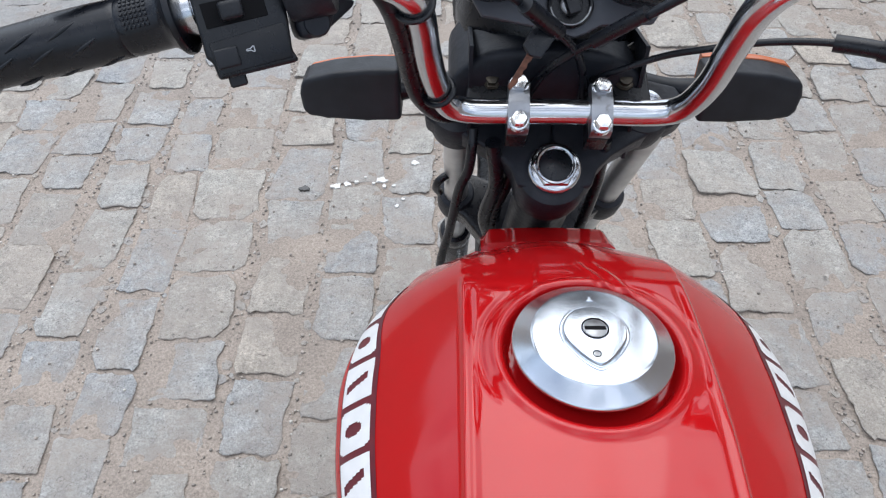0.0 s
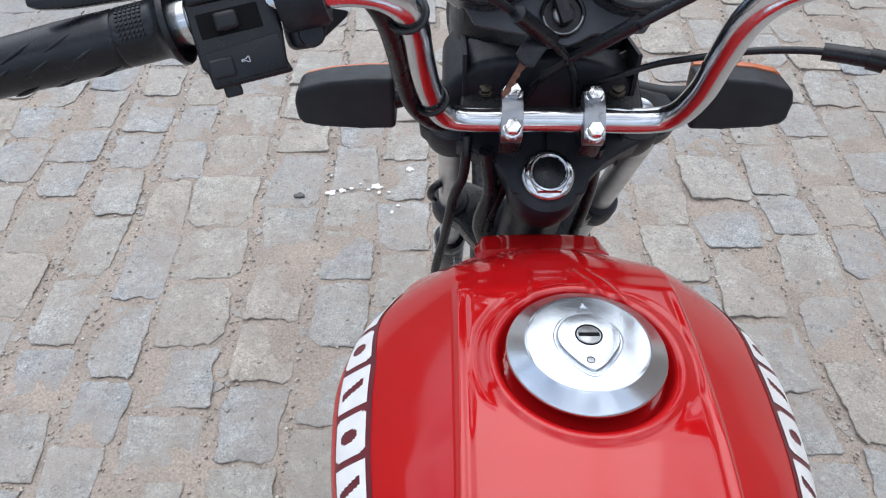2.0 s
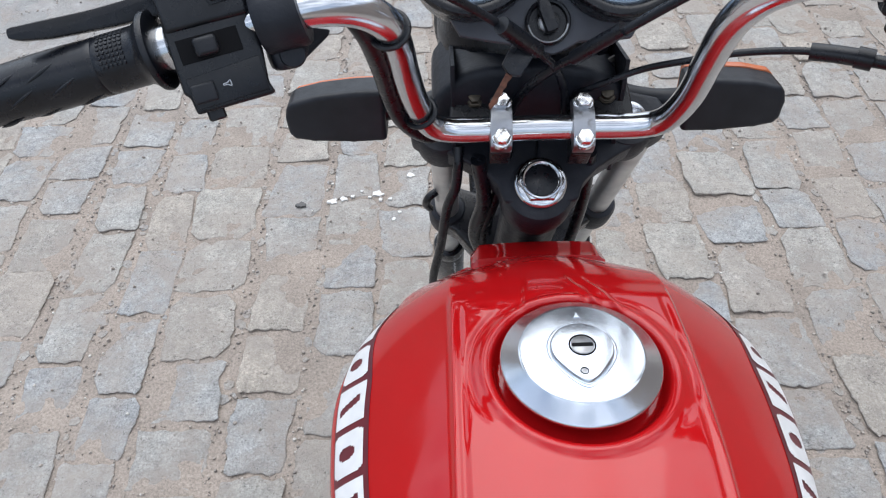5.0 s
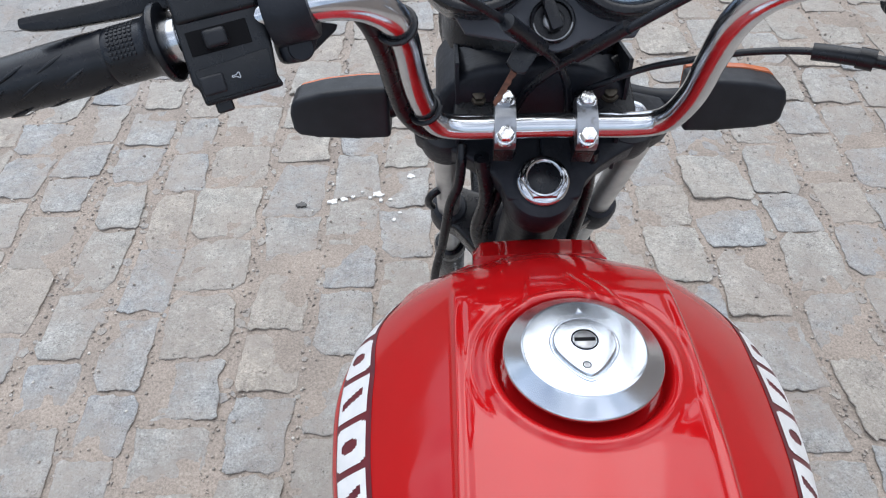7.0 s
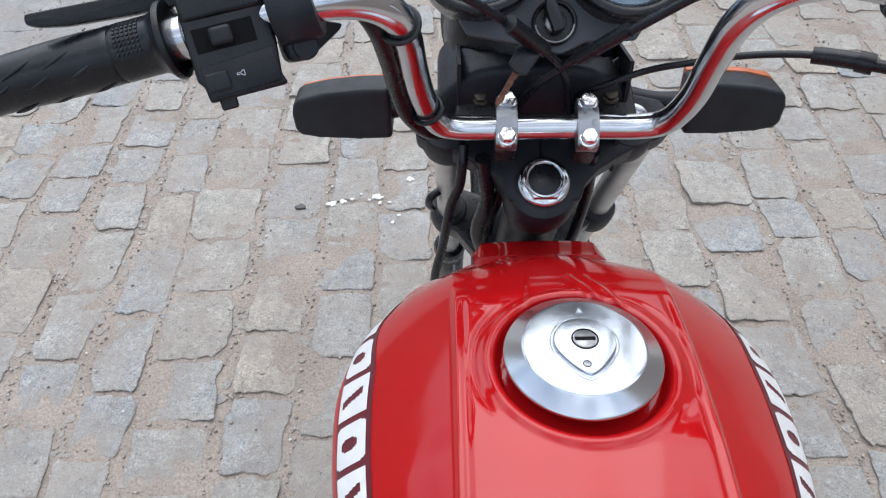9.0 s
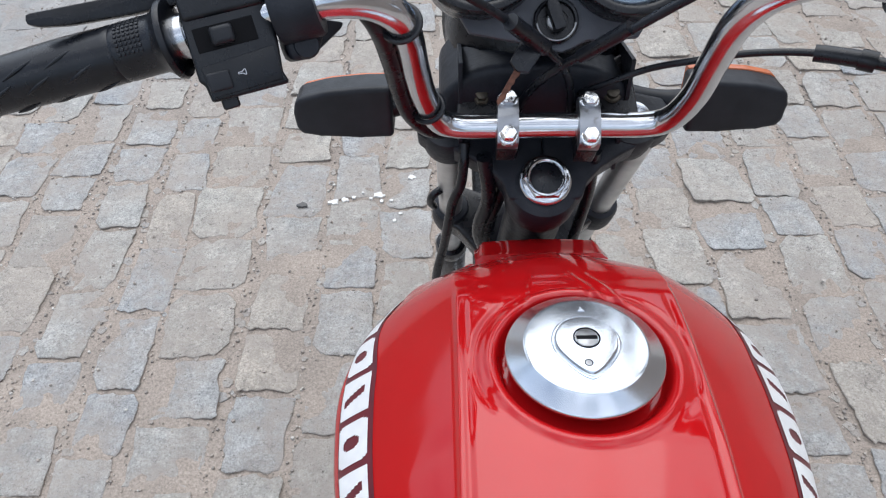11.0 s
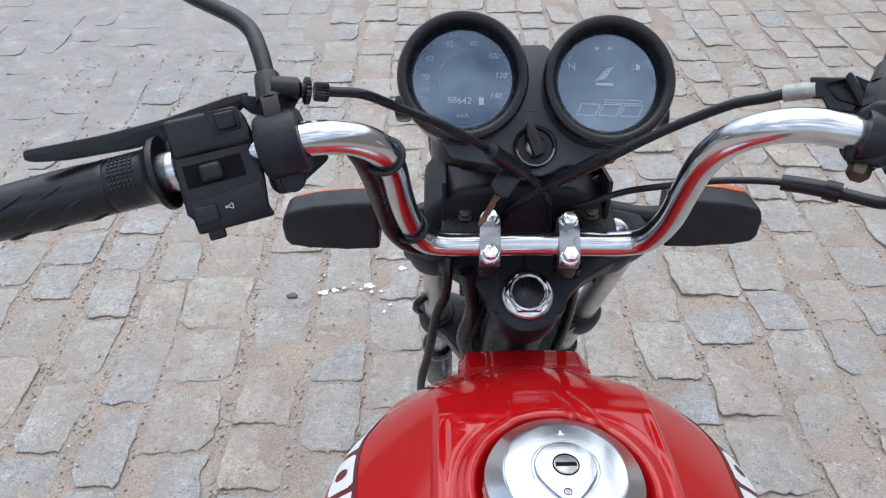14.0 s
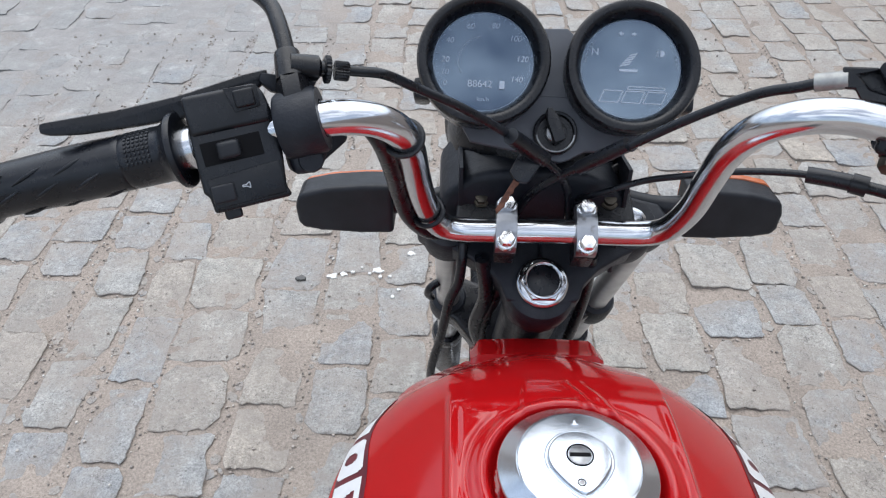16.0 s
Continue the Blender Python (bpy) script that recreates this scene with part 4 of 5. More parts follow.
# ignition lock with its key
im = at_pod(0.0035, -0.0530, -0.0255)
bm = B()
lathe(bm, im, [(0.0, 0.0), (0.0185, 0.0), (0.0185, 0.004), (0.0175, 0.0052), (0.0158, 0.0045), (0.0150, 0.001), (0.0105, 0.001)], 44)
ignition = part("ignition_lock", bm, SATIN_BLACK, bike, "ignition lock with the key in it")
bm = B()
ring = [im @ Vector((0.0160 * math.cos(a), 0.0160 * math.sin(a), 0.0050)) for a in [radians(190 + 165 * i / 48) for i in range(49)]]
tube(bm, ring, 0.0008, 8, 1)
part("lock_ring", bm, STEEL, ignition, "worn bright ring")
bm = B()
lathe(bm, im, [(0.0080, 0.000), (0.0080, 0.0045), (0.0070, 0.0055), (0.005, 0.0058), (0.0045, 0.0045), (0, 0.0045)], 32)
part("lock_core", bm, STEEL, ignition, "grey steel lock core")
bm = B()
km = im @ Matrix.Rotation(radians(22), 4, "Z")
prism(bm, km @ Matrix(((1, 0, 0, 0), (0, 1, 0, 0.004), (0, 0, 1, 0.005), (0, 0, 0, 1))), [(-0.005, -0.013), (0.005, -0.013), (0.0055, 0.006), (0.0025, 0.016), (-0.0015, 0.017), (-0.0050, 0.006)], 0, 0.010, 0.002, 2)
part("key_head", bm, SATIN_BLACK, ignition, "black plastic key head")

# ---- headlight, brackets, indicators ----
bm = B()
hm = axes((0.083, 0.625, 0.985), (0, 1, -0.08))
lathe(bm, hm, [(0.0, -0.088), (0.030, -0.085), (0.060, -0.070), (0.080, -0.045), (0.0875, -0.010), (0.0885, 0.02), (0.091, 0.024), (0.091, 0.036), (0.085, 0.040)], 48)
headlight = part("headlight", bm, SATIN_BLACK, bike, "round black headlight shell")
bm = B()
lathe(bm, hm, [(0.086, 0.038), (0.07, 0.048), (0.04, 0.054), (0, 0.056)], 48)
part("headlight_lens", bm, GLASS, headlight, "clear headlight glass")
bm = B()
lathe(bm, hm, [(0.084, 0.034), (0.05, 0.0), (0, -0.02)], 48)
part("reflector", bm, CHROME, headlight)
for side in (-1, 1):
    bm = B()
    prism(bm, axes((0.084 + side * 0.076, 0.548, 0.968), (side, 0, 0), (0, 1, 0)), [(-0.03, -0.075 * side), (0.0, -0.075 * side), (0.035, -0.02 * side), (0.09, -0.02 * side), (0.09, 0.02 * side), (0.03, 0.035 * side), (-0.025, 0.05 * side)], -0.002, 0.002, 0.001, 1)
    part("headlight_bracket", bm, CAST, bike)
    bm = B()
    prism(bm, at_head(side * 0.058, 0.060, 0.031), [(-0.026, -0.02), (0.026, -0.02), (0.026, 0.03), (-0.02, 0.055)] if side < 0 else [(0.026, -0.02), (-0.026, -0.02), (-0.026, 0.03), (0.02, 0.055)], 0.0, 0.006, 0.003, 3)
    stay = part("instrument_stay", bm, SATIN_BLACK, bike)
    bm = B()
    lathe(bm, at_head(side * 0.0595, 0.0687, 0.0395), [(0, -0.002), (0.0085, -0.002), (0.0085, 0), (0.0075, 0), (0.0075, 0.0012), (0.0058, 0.0014), (0.0058, 0.006), (0.004, 0.0068), (0, 0.0068)], 6 if side < 0 else 16)
    part("stay_bolt", bm, BRASS, stay, "dull steel bolt")

for side, x_in, x_out, yy, zz in ((-1, -0.058, -0.155, 0.574, 0.937), (1, 0.232, 0.3275, 0.571, 0.938)):
    m = axes(((x_in + x_out) / 2, yy, zz), (0, -math.cos(radians(10)), math.sin(radians(10))))
    w = abs(x_out - x_in) / 2
    outline = [(-side * w, -0.0270), (-side * w * 0.3, -0.0275), (side * w * 0.5, -0.0250), (side * w * 0.88, -0.0215), (side * w * 0.99, -0.0150), (side * w * 1.02, 0.002), (side * w * 0.96, 0.0135), (side * w * 0.84, 0.0185), (side * w * 0.3, 0.0245), (-side * w * 0.4, 0.0275), (-side * w, 0.0275)]
    bm = B()
    prism(bm, m, outline, -0.012, 0.020, 0.006, 4)
    sig = part("turn_signal", bm, GREY_PLASTIC, bike, "matt black front turn signal with orange lens")
    bm = B()
    prism(bm, m, [(x * 0.955, y * 0.90 + (0.0004 if side < 0 else 0.0042)) for x, y in outline], -0.020, -0.0115, 0.002, 2)
    part("signal_lens", bm, ORANGE, sig, "orange lens")
    bm = B()
    tube(bm, [(x_in + side * 0.006, yy, zz - 0.002), (x_in - side * 0.03, yy + 0.004, zz), (0.083 + side * 0.075, yy + 0.012, zz + 0.004)], lambda t: 0.013 - 0.004 * math.sin(math.pi * t), 16, 6)
    part("signal_stalk", bm, RUBBER if side < 0 else GREY_PLASTIC, sig, "black rubber stalk" if side < 0 else "grey stalk")

# ---- cables ----
def cable(name, pts, r, label):
    bm = B()
    tube(bm, pts, r, 14, 8)
    part(name, bm, RUBBER, bike, label)


cable("clutch_cable", [(-0.0734, 0.4219, 1.1703), (-0.0651, 0.4246, 1.1681), (-0.0464, 0.431, 1.1624), (-0.0282, 0.4531, 1.1404), (0.006, 0.4636, 1.1174), (0.0456, 0.4761, 1.0842), (0.0713, 0.4864, 1.0582), (0.096, 0.499, 1.024), (0.108, 0.515, 0.975), (0.112, 0.535, 0.90), (0.11, 0.55, 0.80)], 0.0035, "black sheathed clutch cable")
cable("brake_cable", [(0.236, 0.4205, 1.1662), (0.226, 0.4265, 1.1590), (0.207, 0.441, 1.1445), (0.175, 0.460, 1.1130), (0.138, 0.474, 1.0775), (0.118, 0.482, 1.058), (0.090, 0.498, 1.028), (0.065, 0.515, 0.985), (0.055, 0.545, 0.90), (0.05, 0.62, 0.7)], 0.0037, "black front brake cable")
cable("throttle_cable", [(0.105, 0.540, 0.965), (0.128, 0.512, 0.998), (0.165, 0.502, 1.022), (0.195, 0.489, 1.038), (0.236, 0.476, 1.053), (0.277, 0.458, 1.064), (0.314, 0.437, 1.068), (0.336, 0.415, 1.076), (0.350, 0.395, 1.100), (0.345, 0.378, 1.140)], lambda t: 0.0029 if t < 0.56 else 0.0048, "black throttle cable with rubber boot")
cable("speedometer_cable", [(0.012, 0.520, 0.93), (0.011, 0.510, 0.915), (0.008, 0.505, 0.89), (-0.001, 0.507, 0.86), (-0.010, 0.517, 0.79), (-0.022, 0.535, 0.70), (-0.015, 0.6, 0.55)], 0.0050, "thick black cable running down beside the fork")
cable("loom", [(0.03, 0.50, 0.93), (0.036, 0.507, 0.87), (0.028, 0.525, 0.80), (0.045, 0.55, 0.72)], 0.0075, "black wiring loom behind the fork")
cable("side_cable", [(0.058, 0.512, 0.93), (0.047, 0.515, 0.86), (0.035, 0.525, 0.80), (0.04, 0.55, 0.7)], 0.006, "black cable beside the steering head")
cable("hose", [(0.135, 0.505, 0.93), (0.138, 0.515, 0.86), (0.134, 0.53, 0.78), (0.13, 0.56, 0.68)], 0.006, "black cable beside the steering head")
bm = B()
tube(bm, [(0.276, 0.4585, 1.0638), (0.290, 0.451, 1.066), (0.304, 0.4435, 1.0675)], 0.0066, 16, 5)
tube(bm, [(0.303, 0.444, 1.0675), (0.313, 0.438, 1.068)], 0.0080, 16, 1)
part("cable_boot", bm, RUBBER, bike, "black rubber cable boot")
for a, b, r in (((0.0445, 0.4685, 1.0895), (0.075, 0.4865, 1.055), 0.0068), ((0.137, 0.4742, 1.0792), (0.105, 0.490, 1.044), 0.0060)):
    bm = B()
    tube(bm, [a, b], r, 16, 1)
    part("cable_sleeve", bm, RUBBER, bike, "black rubber sleeve")
# black hood over the wiring behind the bar
bm = B()
hood = axes((0, 0.523, 0), (0, -1, 0), (1, 0, 0))
prism(bm, hood, [(-0.012, 0.955), (-0.0115, 0.976), (-0.006, 0.987), (0.002, 0.995), (0.017, 1.007), (0.042, 1.0125), (0.10, 1.014), (0.133, 1.006), (0.155, 0.993), (0.166, 0.975), (0.166, 0.955)], -0.080, 0.0, 0.008, 3)
part("wiring_hood", bm, CAST, bike, "black rubber hood behind the handlebar")

# ---- frame, engine, seat and wheels, hidden below ----
AXLE_F = HEAD + Vector((0, 0.030 * math.cos(RAKE), 0.030 * math.sin(RAKE))) - UP * 0.70
WHEELS = ((AXLE_F.y, "front_wheel"), (AXLE_F.y - 1.27, "rear_wheel"))
for y, name in WHEELS:
    m = axes((MID, y, 0.30), (1, 0, 0), (0, 1, 0))
    bm = B()
    lathe(bm, m, [(0.222, -0.018), (0.235, -0.034), (0.265, -0.040), (0.290, -0.026), (0.300, 0.0), (0.290, 0.026), (0.265, 0.040), (0.235, 0.034), (0.222, 0.018), (0.222, -0.018)], 64)
    wheel = part(name, bm, TYRE, bike, "black spoked wheel with road tyre")
    bm = B()
    lathe(bm, m, [(0.205, -0.02), (0.224, -0.024), (0.221, 0.0), (0.224, 0.024), (0.205, 0.02), (0.208, 0.0), (0.205, -0.02)], 64)
    part("rim", bm, CHROME, wheel, "chrome rim")
    bm = B()
    lathe(bm, m, [(0, -0.06), (0.02, -0.06), (0.03, -0.03), (0.055, -0.028), (0.055, 0.028), (0.03, 0.03), (0.02, 0.06), (0, 0.06)], 32)
    part("hub", bm, STEEL, wheel)
    for i in range(18):
        a, s = math.tau * i / 18, (-1 if i % 2 else 1)
        bm = B()
        tube(bm, [m @ Vector((0.05 * math.cos(a + 0.5 * s), 0.05 * math.sin(a + 0.5 * s), 0.024 * s)), m @ Vector((0.207 * math.cos(a), 0.207 * math.sin(a), 0))], 0.0018, 6, 1)
        part("spoke", bm, STEEL, wheel)
bm = B()
rows = []
for i in range(25):
    a = radians(20 + 110 * i / 24)
    rows.append([bm.verts.new((MID + 0.055 * math.sin(b), AXLE_F.y + (0.318 + 0.018 * math.cos(b)) * math.cos(a), 0.30 + (0.318 + 0.018 * math.cos(b)) * math.sin(a))) for b in [radians(-95 + 190 * k / 12) for k in range(13)]])
for a, b in zip(rows, rows[1:]):
    for k in range(12):
        bm.faces.new((a[k], a[k + 1], b[k + 1], b[k]))
bmesh.ops.solidify(bm, geom=bm.faces[:], thickness=0.003)
part("front_fender", bm, SATIN_BLACK, bike, "black front fender")
bm = B()
block(bm, axes((MID, 0.22, 0.40), (0, 0, 1)), (0.22, 0.30, 0.26), 0.03, 3)
for k in range(7):
    block(bm, axes((MID, 0.30, 0.55 + 0.022 * k), (0, -0.15, 1)), (0.15, 0.14, 0.010), 0.003, 1)
part("engine", bm, STEEL, bike, "grey finned engine block")
bm = B()
tube(bm, [HEAD - UP * 0.15, HEAD - UP * 0.20 + Vector((0, -0.02, 0)), (MID, 0.42, 0.62), (MID, 0.36, 0.36)], 0.02, 14, 6)
tube(bm, [HEAD - UP * 0.17, (MID, 0.40, 0.765), (MID, 0.0, 0.73), (MID, -0.35, 0.72)], 0.022, 14, 6)
tube(bm, [(MID, 0.02, 0.73), (MID, -0.02, 0.5), (MID, 0.1, 0.32)], 0.02, 14, 6)
for side in (-1, 1):
    tube(bm, [(MID + side * 0.09, 0.08, 0.34), (MID + side * 0.095, -0.2, 0.32), (MID + side * 0.09, AXLE_F.y - 1.27, 0.30)], 0.016, 12, 6)
    tube(bm, [(MID + side * 0.12, AXLE_F.y - 1.25, 0.33), (MID + side * 0.12, -0.34, 0.52), (MID + side * 0.10, -0.30, 0.70)], 0.022, 12, 6)
part("frame", bm, SATIN_BLACK, bike, "black tubular frame")
bm = B()
rows = []
for i in range(30):
    t = i / 29
    y = -0.045 - 0.60 * t
    half = 0.10 + 0.035 * math.sin(math.pi * min(1, t * 1.3)) - 0.02 * t
    top = 0.80 - 0.03 * math.sin(math.pi * min(1, t * 2)) + 0.03 * t
    rows.append([bm.verts.new((MID + half * math.copysign(abs(math.cos(a)) ** 0.6, math.cos(a)), y, 0.755 + (top - 0.745) * math.copysign(abs(math.sin(a)) ** 0.6, math.sin(a)))) for a in [math.tau * k / 28 for k in range(28)]])
for a, b in zip(rows, rows[1:]):
    for k in range(28):
        j = (k + 1) % 28
        bm.faces.new((a[k], a[j], b[j], b[k]))
bm.faces.new(rows[0])
bm.faces.new(list(reversed(rows[-1])))
part("seat", bm, SEAT, bike, "black vinyl dual seat")
bm = B()
tube(bm, [(MID - 0.08, 0.05, 0.30), (MID - 0.16, 0.03, 0.12), (MID - 0.22, 0.02, 0.006)], 0.010, 12, 4)
block(bm, axes((MID - 0.225, 0.02, 0.004), (0, 0, 1)), (0.05, 0.035, 0.006), 0.002, 1)
part("side_stand", bm, SATIN_BLACK, bike, "black side stand")

# ---- spare key caught on the cables ----
key = thing("spare_key", 0.06, 0.48, 1.045, "rusty spare key with black head tucked under the crossed cables", "key")
km = axes((0.0560, 0.4765, 1.0475), (0.05, -0.70, 0.72), (0.5, 0.55, 0.6))
bm = B()
prism(bm, km, [(-0.004, -0.009), (0.016, -0.010), (0.020, 0.0), (0.016, 0.010), (-0.004, 0.009), (-0.008, 0.0)], -0.003, 0.004, 0.002, 2)
part("key_head", bm, RUBBER, key, "black plastic head")
bm = B()
teeth = [(-0.006, -0.0026)] + [(-0.010 - 0.0034 * i, -0.0030 + (0.0012 if i % 2 else 0)) for i in range(8)] + [(-0.0385, -0.0008), (-0.036, 0.0024), (-0.006, 0.0026)]
prism(bm, km, teeth, -0.0012, 0.0012, 0.0003, 1)
part("key_blade", bm, RUST, key, "rusty brown toothed blade")

# ---- ground ----
def sand_material():
    m = material("sandy_joint_soil", (0.385, 0.330, 0.284), 0.95, second=(0.290, 0.252, 0.220), scale=7, detail=12, low=0.35, high=0.68, bump=1.0, bump_scale=160)
    n, l = m.node_tree.nodes, m.node_tree.links
    b = n["Principled BSDF"]
    co = n.new("ShaderNodeTexCoord")
    vo = n.new("ShaderNodeTexNoise")
    vo.inputs["Scale"].default_value, vo.inputs["Detail"].default_value, vo.inputs["Roughness"].default_value = 170, 8, 0.8
    l.new(co.outputs["Object"], vo.inputs["Vector"])
    ra = n.new("ShaderNodeValToRGB")
    ra.color_ramp.elements[0].position, ra.color_ramp.elements[1].position = 0.30, 0.72
    ra.color_ramp.elements[0].color, ra.color_ramp.elements[1].color = (0.40, 0.385, 0.375, 1), (1.40, 1.39, 1.38, 1)
    l.new(vo.outputs["Fac"], ra.inputs["Fac"])
    mx = n.new("ShaderNodeMix")
    mx.data_type, mx.blend_type = "RGBA", "MULTIPLY"
    mx.inputs[0].default_value = 1.0
    old = b.inputs["Base Color"].links[0].from_socket
    l.new(old, mx.inputs[6])
    l.new(ra.outputs["Color"], mx.inputs[7])
    l.new(mx.outputs[2], b.inputs["Base Color"])
    cement(m)
    return m


def cement(m):
    """Pale dried cement trodden into one stretch of the street, over stones and joints alike."""
    n, l = m.node_tree.nodes, m.node_tree.links
    b = n["Principled BSDF"]
    co = n.new("ShaderNodeTexCoord")
    sep = n.new("ShaderNodeSeparateXYZ")
    l.new(co.outputs["Object"], sep.inputs["Vector"])

    def band(axis, a, z):
        r = n.new("ShaderNodeMapRange")
        r.interpolation_type = "SMOOTHSTEP"
        r.inputs["From Min"].default_value, r.inputs["From Max"].default_value = a, z
        l.new(sep.outputs[axis], r.inputs["Value"])
        return r.outputs["Result"]

    def times(a, c):
        x = n.new("ShaderNodeMath")
        x.operation = "MULTIPLY"
        l.new(a, x.inputs[0])
        l.new(c, x.inputs[1])
        return x.outputs["Value"]

    where = times(times(band("X", -0.15, -0.95), band("Y", 1.65, 2.45)), times(band("X", -5.2, -3.6), band("Y", 6.2, 4.6)))
    cloud = n.new("ShaderNodeTexNoise")
    cloud.inputs["Scale"].default_value, cloud.inputs["Detail"].default_value, cloud.inputs["Roughness"].default_value = 4.5, 12, 0.7
    l.new(co.outputs["Object"], cloud.inputs["Vector"])
    lim = n.new("ShaderNodeMapRange")
    lim.inputs["From Min"].default_value, lim.inputs["From Max"].default_value = 0.26, 0.46
    lim.inputs["To Max"].default_value = 0.62
    l.new(cloud.outputs["Fac"], lim.inputs["Value"])
    mx = n.new("ShaderNodeMix")
    mx.data_type = "RGBA"
    old = b.inputs["Base Color"].links[0].from_socket
    l.new(times(where, lim.outputs["Result"]), mx.inputs[0])
    l.new(old, mx.inputs[6])
    tone = n.new("ShaderNodeValToRGB")
    tone.color_ramp.elements[0].position, tone.color_ramp.elements[1].position = 0.35, 0.70
    tone.color_ramp.elements[0].color, tone.color_ramp.elements[1].color = (0.22, 0.23, 0.24, 1), (0.54, 0.55, 0.56, 1)
    tone.color_ramp.elements.new(0.56).color = (0.315, 0.325, 0.332, 1)
    fine = n.new("ShaderNodeTexNoise")
    fine.inputs["Scale"].default_value, fine.inputs["Detail"].default_value, fine.inputs["Roughness"].default_value = 9, 12, 0.75
    l.new(co.outputs["Object"], fine.inputs["Vector"])
    l.new(fine.outputs["Fac"], tone.inputs["Fac"])
    l.new(tone.outputs["Color"], mx.inputs[7])
    l.new(mx.outputs[2], b.inputs["Base Color"])


def stone_material(per_object):
    """Grey granite setts, each a little bluer, browner or paler than the next, dusted with sand."""
    m = bpy.data.materials.new("granite_sett")
    m.use_nodes = True
    n, l = m.node_tree.nodes, m.node_tree.links
    b = n["Principled BSDF"]
    b.inputs["Roughness"].default_value = 0.85
    b.inputs["Specular IOR Level"].default_value = 0.3
    co = n.new("ShaderNodeTexCoord")
    if per_object:
        rnd = n.new("ShaderNodeObjectInfo").outputs["Random"]
    else:
        rnd = n.new("ShaderNodeNewGeometry").outputs["Random Per Island"]
    tone = n.new("ShaderNodeValToRGB")
    tone.color_ramp.elements[0].color = (0.354, 0.341, 0.317, 1)
    tone.color_ramp.elements[1].color = (0.358, 0.373, 0.383, 1)
    for pos, col in ((0.12, (0.423, 0.381, 0.332, 1)), (0.26, (0.351, 0.362, 0.369, 1)), (0.46, (0.405, 0.390, 0.356, 1)), (0.66, (0.340, 0.356, 0.371, 1)), (0.84, (0.420, 0.400, 0.363, 1))):
        e = tone.color_ramp.elements.new(pos)
        e.color = col
    l.new(rnd, tone.inputs["Fac"])

    def noise_tex(scale, detail, rough=0.6):
        t = n.new("ShaderNodeTexNoise")
        t.inputs["Scale"].default_value, t.inputs["Detail"].default_value, t.inputs["Roughness"].default_value = scale, detail, rough
        l.new(co.outputs["Object"], t.inputs["Vector"])
        return t.outputs["Fac"]

    def ramp(src, p0, p1, c0, c1):
        r = n.new("ShaderNodeValToRGB")
        r.color_ramp.elements[0].position, r.color_ramp.elements[1].position = p0, p1
        r.color_ramp.elements[0].color, r.color_ramp.elements[1].color = c0, c1
        l.new(src, r.inputs["Fac"])
        return r.outputs["Color"]

    def mix(kind, fac, a, c):
        x = n.new("ShaderNodeMix")
        x.data_type, x.blend_type = "RGBA", kind
        if isinstance(fac, float):
            x.inputs[0].default_value = fac
        else:
            l.new(fac, x.inputs[0])
        l.new(a, x.inputs[6])
        if isinstance(c, tuple):
            x.inputs[7].default_value = c
        else:
            l.new(c, x.inputs[7])
        return x.outputs[2]

    cloud = ramp(noise_tex(14, 10, 0.7), 0.28, 0.72, (0.72, 0.72, 0.72, 1), (1.24, 1.23, 1.22, 1))
    col = mix("MULTIPLY", 1.0, tone.outputs["Color"], cloud)
    grain = ramp(noise_tex(210, 8, 0.75), 0.30, 0.70, (0.52, 0.52, 0.52, 1), (1.50, 1.50, 1.50, 1))
    col = mix("MULTIPLY", 1.0, col, grain)
    scab = ramp(noise_tex(64, 8, 0.72), 0.32, 0.68, (0.74, 0.74, 0.74, 1), (1.30, 1.30, 1.30, 1))
    col = mix("MULTIPLY", 1.0, col, scab)
    dust = ramp(noise_tex(5.5, 10, 0.68), 0.43 if per_object else 0.38, 0.66 if per_object else 0.62, (0, 0, 0, 1), (0.8, 0.8, 0.8, 1))
    col = mix("MIX", dust, col, (0.40, 0.355, 0.312, 1))
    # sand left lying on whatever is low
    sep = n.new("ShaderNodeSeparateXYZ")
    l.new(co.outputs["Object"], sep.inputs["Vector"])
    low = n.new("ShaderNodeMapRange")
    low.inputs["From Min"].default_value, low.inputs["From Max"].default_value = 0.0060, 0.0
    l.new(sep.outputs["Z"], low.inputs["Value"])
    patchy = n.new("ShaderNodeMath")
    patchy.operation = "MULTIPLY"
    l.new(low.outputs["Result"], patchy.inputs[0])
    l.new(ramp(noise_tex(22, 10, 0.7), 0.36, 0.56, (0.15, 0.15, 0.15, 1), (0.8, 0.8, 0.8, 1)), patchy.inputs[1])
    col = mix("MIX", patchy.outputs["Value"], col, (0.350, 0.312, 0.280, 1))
    pits = ramp(noise_tex(95, 6, 0.8), 0.360, 0.405, (0.75, 0.75, 0.75, 1), (0, 0, 0, 1))
    col = mix("MIX", pits, col, (0.11, 0.105, 0.10, 1))
    flecks = ramp(noise_tex(150, 5, 0.8), 0.62, 0.68, (0, 0, 0, 1), (0.55, 0.55, 0.55, 1))
    col = mix("MIX", flecks, col, (0.55, 0.55, 0.54, 1))
    # fine splits across the faces
    vo = n.new("ShaderNodeTexVoronoi")
    vo.feature = "DISTANCE_TO_EDGE"
    vo.inputs["Scale"].default_value = 9
    warp = n.new("ShaderNodeMixRGB")
    warp.blend_type = "ADD"
    warp.inputs[0].default_value = 0.16
    wob = n.new("ShaderNodeTexNoise")
    wob.inputs["Scale"].default_value, wob.inputs["Detail"].default_value = 16, 8
    l.new(co.outputs["Object"], wob.inputs["Vector"])
    l.new(co.outputs["Object"], warp.inputs[1])
